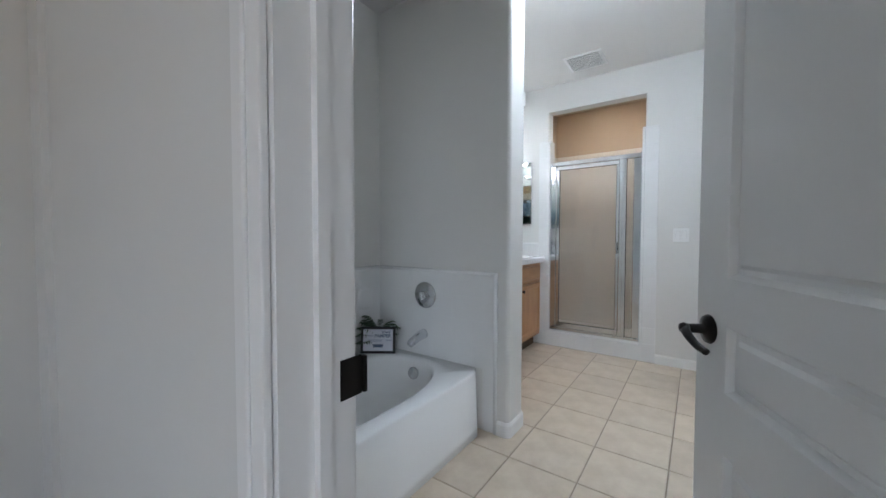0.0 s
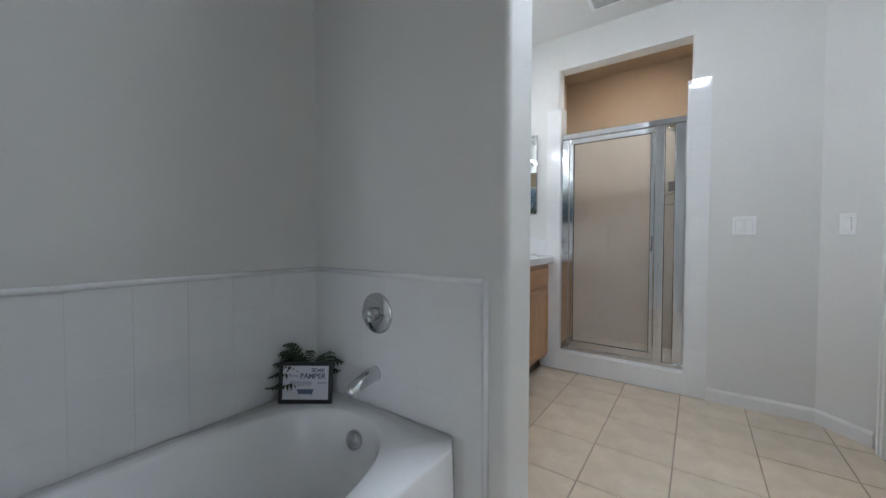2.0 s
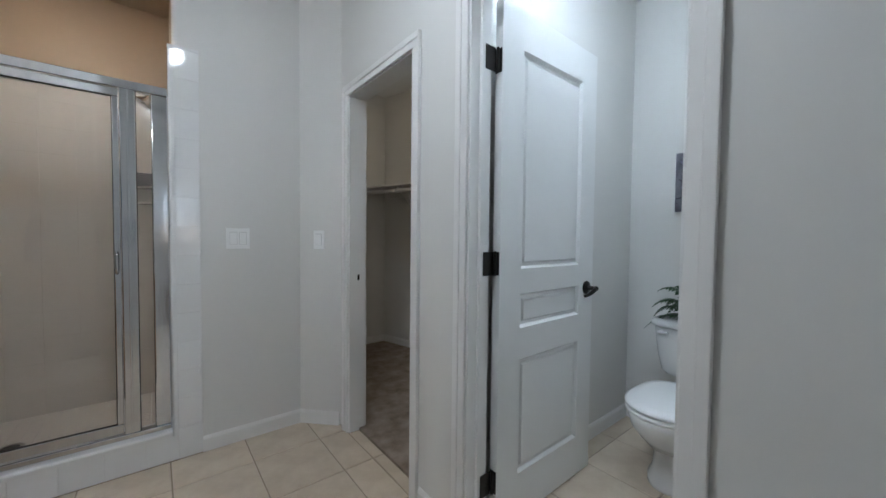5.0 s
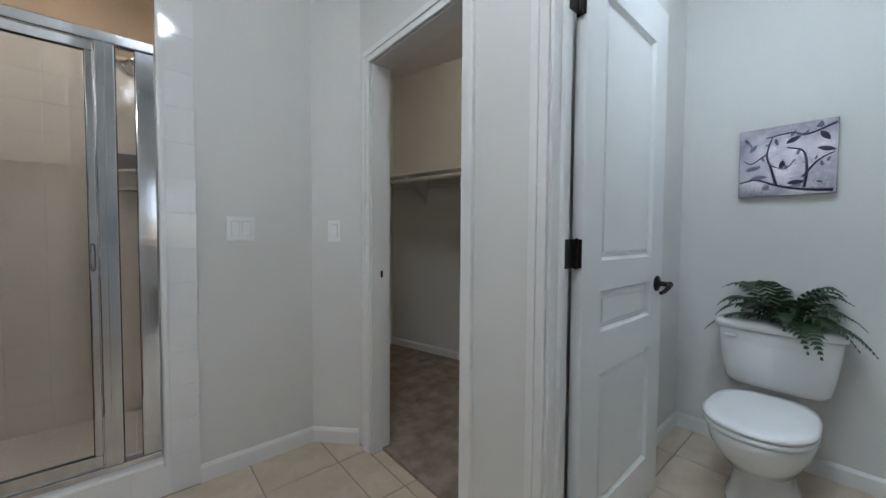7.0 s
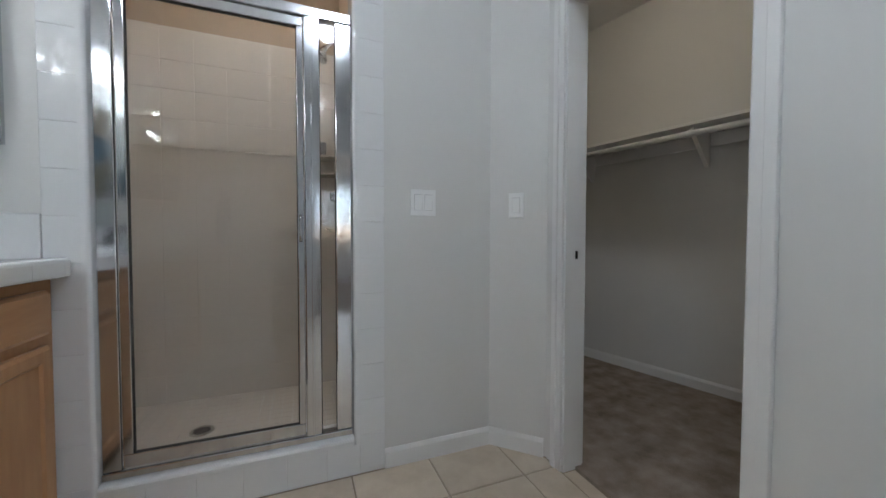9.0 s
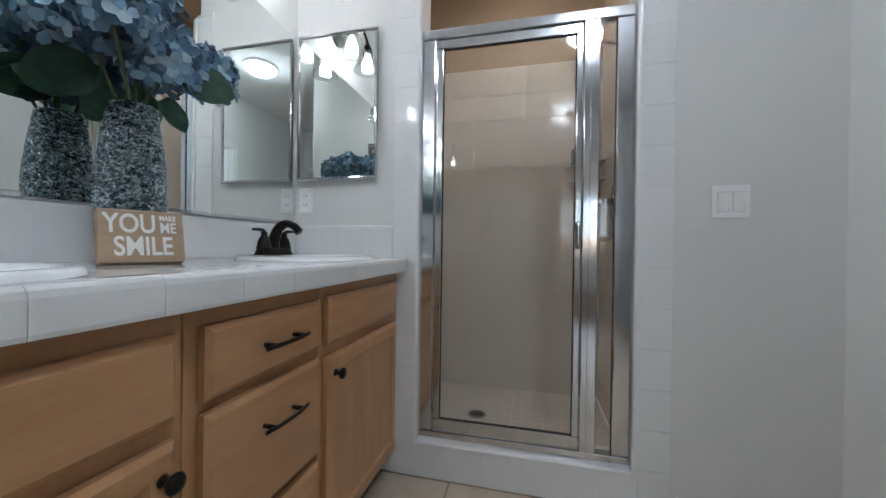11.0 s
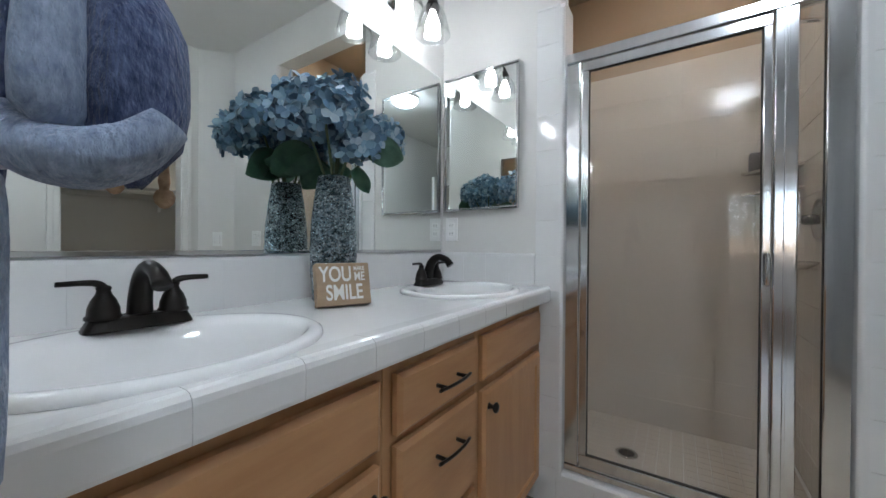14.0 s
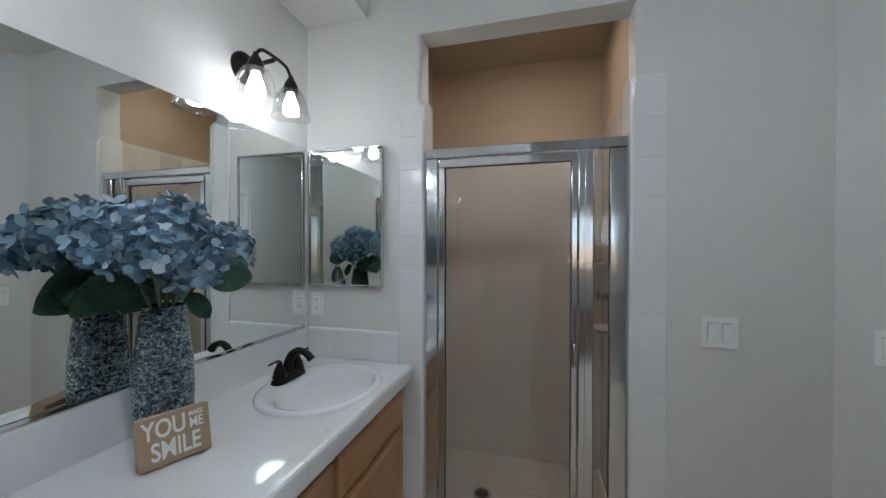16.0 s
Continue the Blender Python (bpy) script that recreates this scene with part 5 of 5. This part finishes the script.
towel_set(pose(-0.447, 0.985, 1.252, 0, 0, 33.6) @ pose(0, 0, 0, 0, -15) @ Matrix.Diagonal((0.95, 1, 0.86, 1)), (-0.055, -0.082), "navy and light blue towels tied with rope hanging by the tub", (), 0.33)

# ---- toilet room ----
TY = 2.533
toilet = thing("toilet", (1.75, TY, 0), "white two-piece elongated toilet with closed lid", "toilet")


def bowl_ring(z, x0, x1, half, n=40, power=2.3):
    """Egg-shaped ring: round in front, squarer behind."""
    out = []
    cx = x0 + (x1 - x0) * 0.48
    for i in range(n):
        t = 2 * math.pi * i / n
        c, s = math.cos(t), math.sin(t)
        p = power if c < 0 else 3.2
        a = (cx - x0) if c < 0 else (x1 - cx)
        out.append((cx + a * math.copysign(abs(c) ** (2 / p), c), TY + half * math.copysign(abs(s) ** (2 / p), s), z))
    return out


part("pedestal", loft([bowl_ring(0.0, 1.50, 1.95, 0.115), bowl_ring(0.02, 1.50, 1.95, 0.115), bowl_ring(0.06, 1.53, 1.93, 0.098), bowl_ring(0.16, 1.53, 1.92, 0.095), bowl_ring(0.22, 1.46, 1.93, 0.125)]), PORC, toilet, smooth=True)
part("bowl", loft([bowl_ring(0.19, 1.48, 1.93, 0.115), bowl_ring(0.245, 1.42, 1.94, 0.138), bowl_ring(0.30, 1.365, 1.95, 0.16), bowl_ring(0.345, 1.345, 1.96, 0.169), bowl_ring(0.365, 1.345, 1.96, 0.169), bowl_ring(0.37, 1.35, 1.955, 0.165)]), PORC, toilet, smooth=True)
part("seat", loft([bowl_ring(0.372, 1.348, 1.80, 0.167), bowl_ring(0.376, 1.342, 1.805, 0.171), bowl_ring(0.388, 1.342, 1.805, 0.171), bowl_ring(0.392, 1.348, 1.80, 0.166)]), PORC, toilet, smooth=True)
part("lid", loft([bowl_ring(0.3955, 1.348, 1.80, 0.167), bowl_ring(0.399, 1.342, 1.805, 0.172), bowl_ring(0.408, 1.342, 1.805, 0.172), bowl_ring(0.415, 1.355, 1.80, 0.161), bowl_ring(0.418, 1.40, 1.78, 0.125)]), PORC, toilet, smooth=True)


def tank_ring(z, x0, half, p=5):
    return oval((x0 + 2.095) / 2, TY, z, (2.095 - x0) / 2, half, p, 48)


part("tank", loft([tank_ring(0.385, 1.97, 0.14), tank_ring(0.395, 1.95, 0.165), tank_ring(0.42, 1.93, 0.185), tank_ring(0.50, 1.915, 0.20), tank_ring(0.60, 1.905, 0.212), tank_ring(0.665, 1.90, 0.217)]), PORC, toilet, smooth=True)
part("tank_lid", loft([tank_ring(0.667, 1.893, 0.224), tank_ring(0.672, 1.885, 0.231), tank_ring(0.695, 1.885, 0.231), tank_ring(0.705, 1.895, 0.223), tank_ring(0.708, 1.92, 0.20)]), PORC, toilet, smooth=True)
part("flush_lever", merge(box(1.885, TY + 0.13, 0.63, 1.905, TY + 0.185, 0.645, 0.004), moved(lathe([(0, 0), (0.014, 0), (0.012, 0.012), (0, 0.014)], 16), pose(1.905, TY + 0.17, 0.638, 0, -90))), PORC, toilet, "white flush lever")
random.seed(9)
fern("fern", (1.985, TY - 0.01, 0.712), "dense dark green artificial fern on the toilet tank",
     [(a, ln, lift, droop) for a, ln, lift, droop in ((100, 0.30, 0.05, 0.55), (88, 0.26, 0.10, 0.5), (118, 0.24, 0.13, 0.3), (70, 0.22, 0.12, 0.4), (262, 0.31, 0.06, 0.6), (275, 0.27, 0.11, 0.45), (248, 0.28, 0.09, 0.65), (235, 0.24, 0.14, 0.35), (290, 0.23, 0.15, 0.2),
                                                      (150, 0.21, 0.12, 0.4), (205, 0.24, 0.08, 0.85), (222, 0.26, 0.07, 0.8), (185, 0.20, 0.10, 0.6), (110, 0.21, 0.18, 0.1), (255, 0.20, 0.19, 0.1), (170, 0.205, 0.20, 0.0), (300, 0.21, 0.17, 0.2), (60, 0.205, 0.18, 0.15))]
     + [(random.uniform(0, 360), random.uniform(0.10, 0.15), random.uniform(0.08, 0.15), random.uniform(0.1, 0.5)) for _ in range(14)])

pic = thing("wall_art", (2.108, 2.54, 1.31), "silver metal wall art of birds on dark branches", "wall art")
part("panel", box(2.079, 2.368, 1.311, 2.107, 2.713, 1.647, 0.002), SILVERART, pic)
PX = 2.0785


def branch(pts, r0, r1):
    c = curve_points([(PX, 2.713 - u * 0.345, 1.311 + v * 0.336) for u, v in pts], 20)
    return tube(c, [r0 + (r1 - r0) * i / (len(c) - 1) for i in range(len(c))], 6)


for pts, r0, r1 in (([(0.97, 0.04), (0.7, 0.07), (0.42, 0.15), (0.2, 0.25), (0.02, 0.22)], 0.008, 0.003), ([(0.42, 0.15), (0.36, 0.4), (0.31, 0.6), (0.36, 0.85)], 0.007, 0.002), ([(0.7, 0.1), (0.72, 0.35), (0.68, 0.6), (0.52, 0.68)], 0.007, 0.003),
                    ([(0.68, 0.25), (0.82, 0.45), (0.97, 0.55)], 0.005, 0.002), ([(0.98, 0.93), (0.72, 0.83), (0.55, 0.88), (0.3, 0.85)], 0.005, 0.002), ([(0.31, 0.62), (0.15, 0.5), (0.05, 0.55)], 0.003, 0.0015), ([(0.34, 0.45), (0.5, 0.38), (0.6, 0.5)], 0.003, 0.0015)):
    part("branch", branch(pts, r0, r1), ARTDARK, pic)
for u, v, s, a in ((0.58, 0.78, 0.05, 35), (0.9, 0.6, 0.05, -20), (0.16, 0.42, 0.05, 15), (0.22, 0.28, 0.05, 10), (0.47, 0.45, 0.04, 80), (0.16, 0.72, 0.04, 60), (0.88, 0.78, 0.05, -60), (0.62, 0.18, 0.05, 5)):
    rings = [[(PX - 0.0015 * math.sin(math.pi * i / 8), 2.713 - u * 0.345 - (math.cos(radians(a)) * (i / 8 - 0.5) * 2 - math.sin(radians(a)) * w) * s / 2 * 1.2, 1.311 + v * 0.336 + (math.sin(radians(a)) * (i / 8 - 0.5) * 2 + math.cos(radians(a)) * w) * s / 2) for w in (-0.42 * math.sin(math.pi * min(0.97, i / 8 + 0.03)) ** 0.8, 0.0, 0.42 * math.sin(math.pi * min(0.97, i / 8 + 0.03)) ** 0.8)] for i in range(9)]
    bm = bmesh.new()
    vs = [[bm.verts.new(p) for p in r] for r in rings]
    for a0, b0 in zip(vs, vs[1:]):
        for j in (0, 1):
            bm.faces.new((a0[j], a0[j + 1], b0[j + 1], b0[j]))
    part("bird", bm, ARTDARK if u > 0.3 else ARTMID, pic)
rnd = random.Random(3)
for i in range(26):
    u, v, a, s = rnd.uniform(0.05, 0.95), rnd.uniform(0.08, 0.95), rnd.uniform(0, 180), rnd.uniform(0.010, 0.018)
    c = Vector((PX - 0.0004, 2.713 - u * 0.345, 1.311 + v * 0.336))
    du = Vector((0, math.cos(radians(a)), math.sin(radians(a)))) * s
    dv = Vector((0, -du.z, du.y)) * 0.4
    bm = bmesh.new()
    bm.faces.new([bm.verts.new(c + x) for x in (-du, -du * 0.3 + dv, du * 0.5 + dv * 0.7, du, du * 0.5 - dv * 0.7, -du * 0.3 - dv)])
    part("leaf", bm, ARTMID, pic)


def dome(loc, r, mat, label):
    d = thing("ceiling_light", loc, label, "ceiling light", "flush ceiling lights")
    part("pan", lathe([(0, 0), (r, 0), (r, -0.018), (r - 0.012, -0.024), (0, -0.024)], 40), TRIM, d, world=False)
    part("diffuser", lathe([(r - 0.014, -0.024), (r - 0.02, -0.045), (r * 0.7, -0.068), (r * 0.35, -0.08), (0.0, -0.084)], 40), mat, d, "glowing white diffuser", True, False)
    return d


dome((-0.2, 2.7, ZC), 0.15, DOMEM, "round flush ceiling light over the bathroom floor")
dome((1.02, 2.5, ZC), 0.14, WCDOMEM, "round flush ceiling light in the toilet room")

dome((1.2, 4.1, ZC), 0.13, CLOSETM, "round flush ceiling light in the closet")

vent = thing("exhaust_fan", (-0.62, 3.82, ZC), "white square ceiling exhaust fan grille", "vent")
part("housing", box(-0.78, 3.675, ZC - 0.012, -0.475, 3.965, ZC - 0.0005, 0.004), PLASTIC, vent)
part("grille_back", box(-0.755, 3.70, ZC - 0.015, -0.50, 3.94, ZC - 0.012), DARK, vent)
for i in range(15):
    part("slat", box(-0.757, 3.7 + i * 0.0168, ZC - 0.0185, -0.498, 3.7055 + i * 0.0168, ZC - 0.0145), PLASTIC, vent)

# ---- closet ----
fw = Vector((2.22 - 1.667, 3.1 - 5.36, 0)).normalized()
fn = Vector((fw.y, -fw.x, 0))
org = Vector((1.667, 5.36, 0))
rod_z = 1.585


def along(s, o, z):
    p = org + fw * s + fn * o
    return (p.x, p.y, z)


L = 2.3
shelf = thing("closet_shelf", along(1.2, 0.15, 1.63), "white closet shelf with cleat", "shelf")
bm = loft([[along(s, o, z) for o, z in ((0.002, 1.63), (0.30, 1.63), (0.30, 1.648), (0.002, 1.648))] for s in (0.02, L)])
part("shelf_board", bm, TRIM, shelf)
part("cleat", loft([[along(s, o, z) for o, z in ((0.0015, 1.55), (0.018, 1.55), (0.018, 1.629), (0.0015, 1.629))] for s in (0.02, L)]), TRIM, shelf)
for s in (0.45, 1.22, 2.0):
    part("bracket", loft([[along(s + d, o, z) for o, z in ((0.02, 1.628), (0.26, 1.628), (0.26, 1.605), (0.02, 1.42))] for d in (-0.012, 0.012)]), TRIM, shelf, "metal shelf bracket")
rod = thing("closet_rod", along(1.2, 0.27, rod_z), "white wooden clothes rod under a shelf", "rod")
part("pole", tube([along(0.02, 0.285, rod_z), along(L, 0.285, rod_z)], 0.017, 16), TRIM, rod, smooth=True)
for s in (0.45, 1.22, 2.0):
    part("rod_hook", tube([along(s - 0.012, 0.285, rod_z), along(s + 0.012, 0.285, rod_z)], 0.021, 14), PLASTIC, rod)

# ---- floor tiles ----
floor = bpy.data.objects["floor"]
TXP, TYP, tx0, ty0 = 0.334, 0.346, -0.232, 3.222
shared = {}


def floor_tile(x0, y0, x1, y1):
    x0, y0, x1, y1 = x0 + 0.003, y0 + 0.003, x1 - 0.003, y1 - 0.003
    if x1 - x0 < 0.01 or y1 - y0 < 0.01:
        return
    k = (round(x1 - x0, 3), round(y1 - y0, 3))
    if k not in shared:
        shared[k] = finish("floor_tile", box(-k[0] / 2, -k[1] / 2, -0.006, k[0] / 2, k[1] / 2, 0.0, 0.0022, 1), FTILE)
    ob = new("floor_tile", shared[k])
    ob.parent = floor
    ob.location = ((x0 + x1) / 2, (y0 + y1) / 2, 0)


def lay(xa, ya, xb, yb):
    for i in range(math.floor((xa - tx0) / TXP), math.ceil((xb - tx0) / TXP)):
        for j in range(math.floor((ya - ty0) / TYP), math.ceil((yb - ty0) / TYP)):
            floor_tile(max(xa, tx0 + i * TXP), max(ya, ty0 + j * TYP), min(xb, tx0 + (i + 1) * TXP), min(yb, ty0 + (j + 1) * TYP))


lay(-1.2, 0.83, 0.59, 4.165)
lay(0.59, 2.203, 0.70, 2.845)
lay(0.59, 3.225, 0.655, 3.865)
lay(0.70, 1.95, 2.11, 2.973)
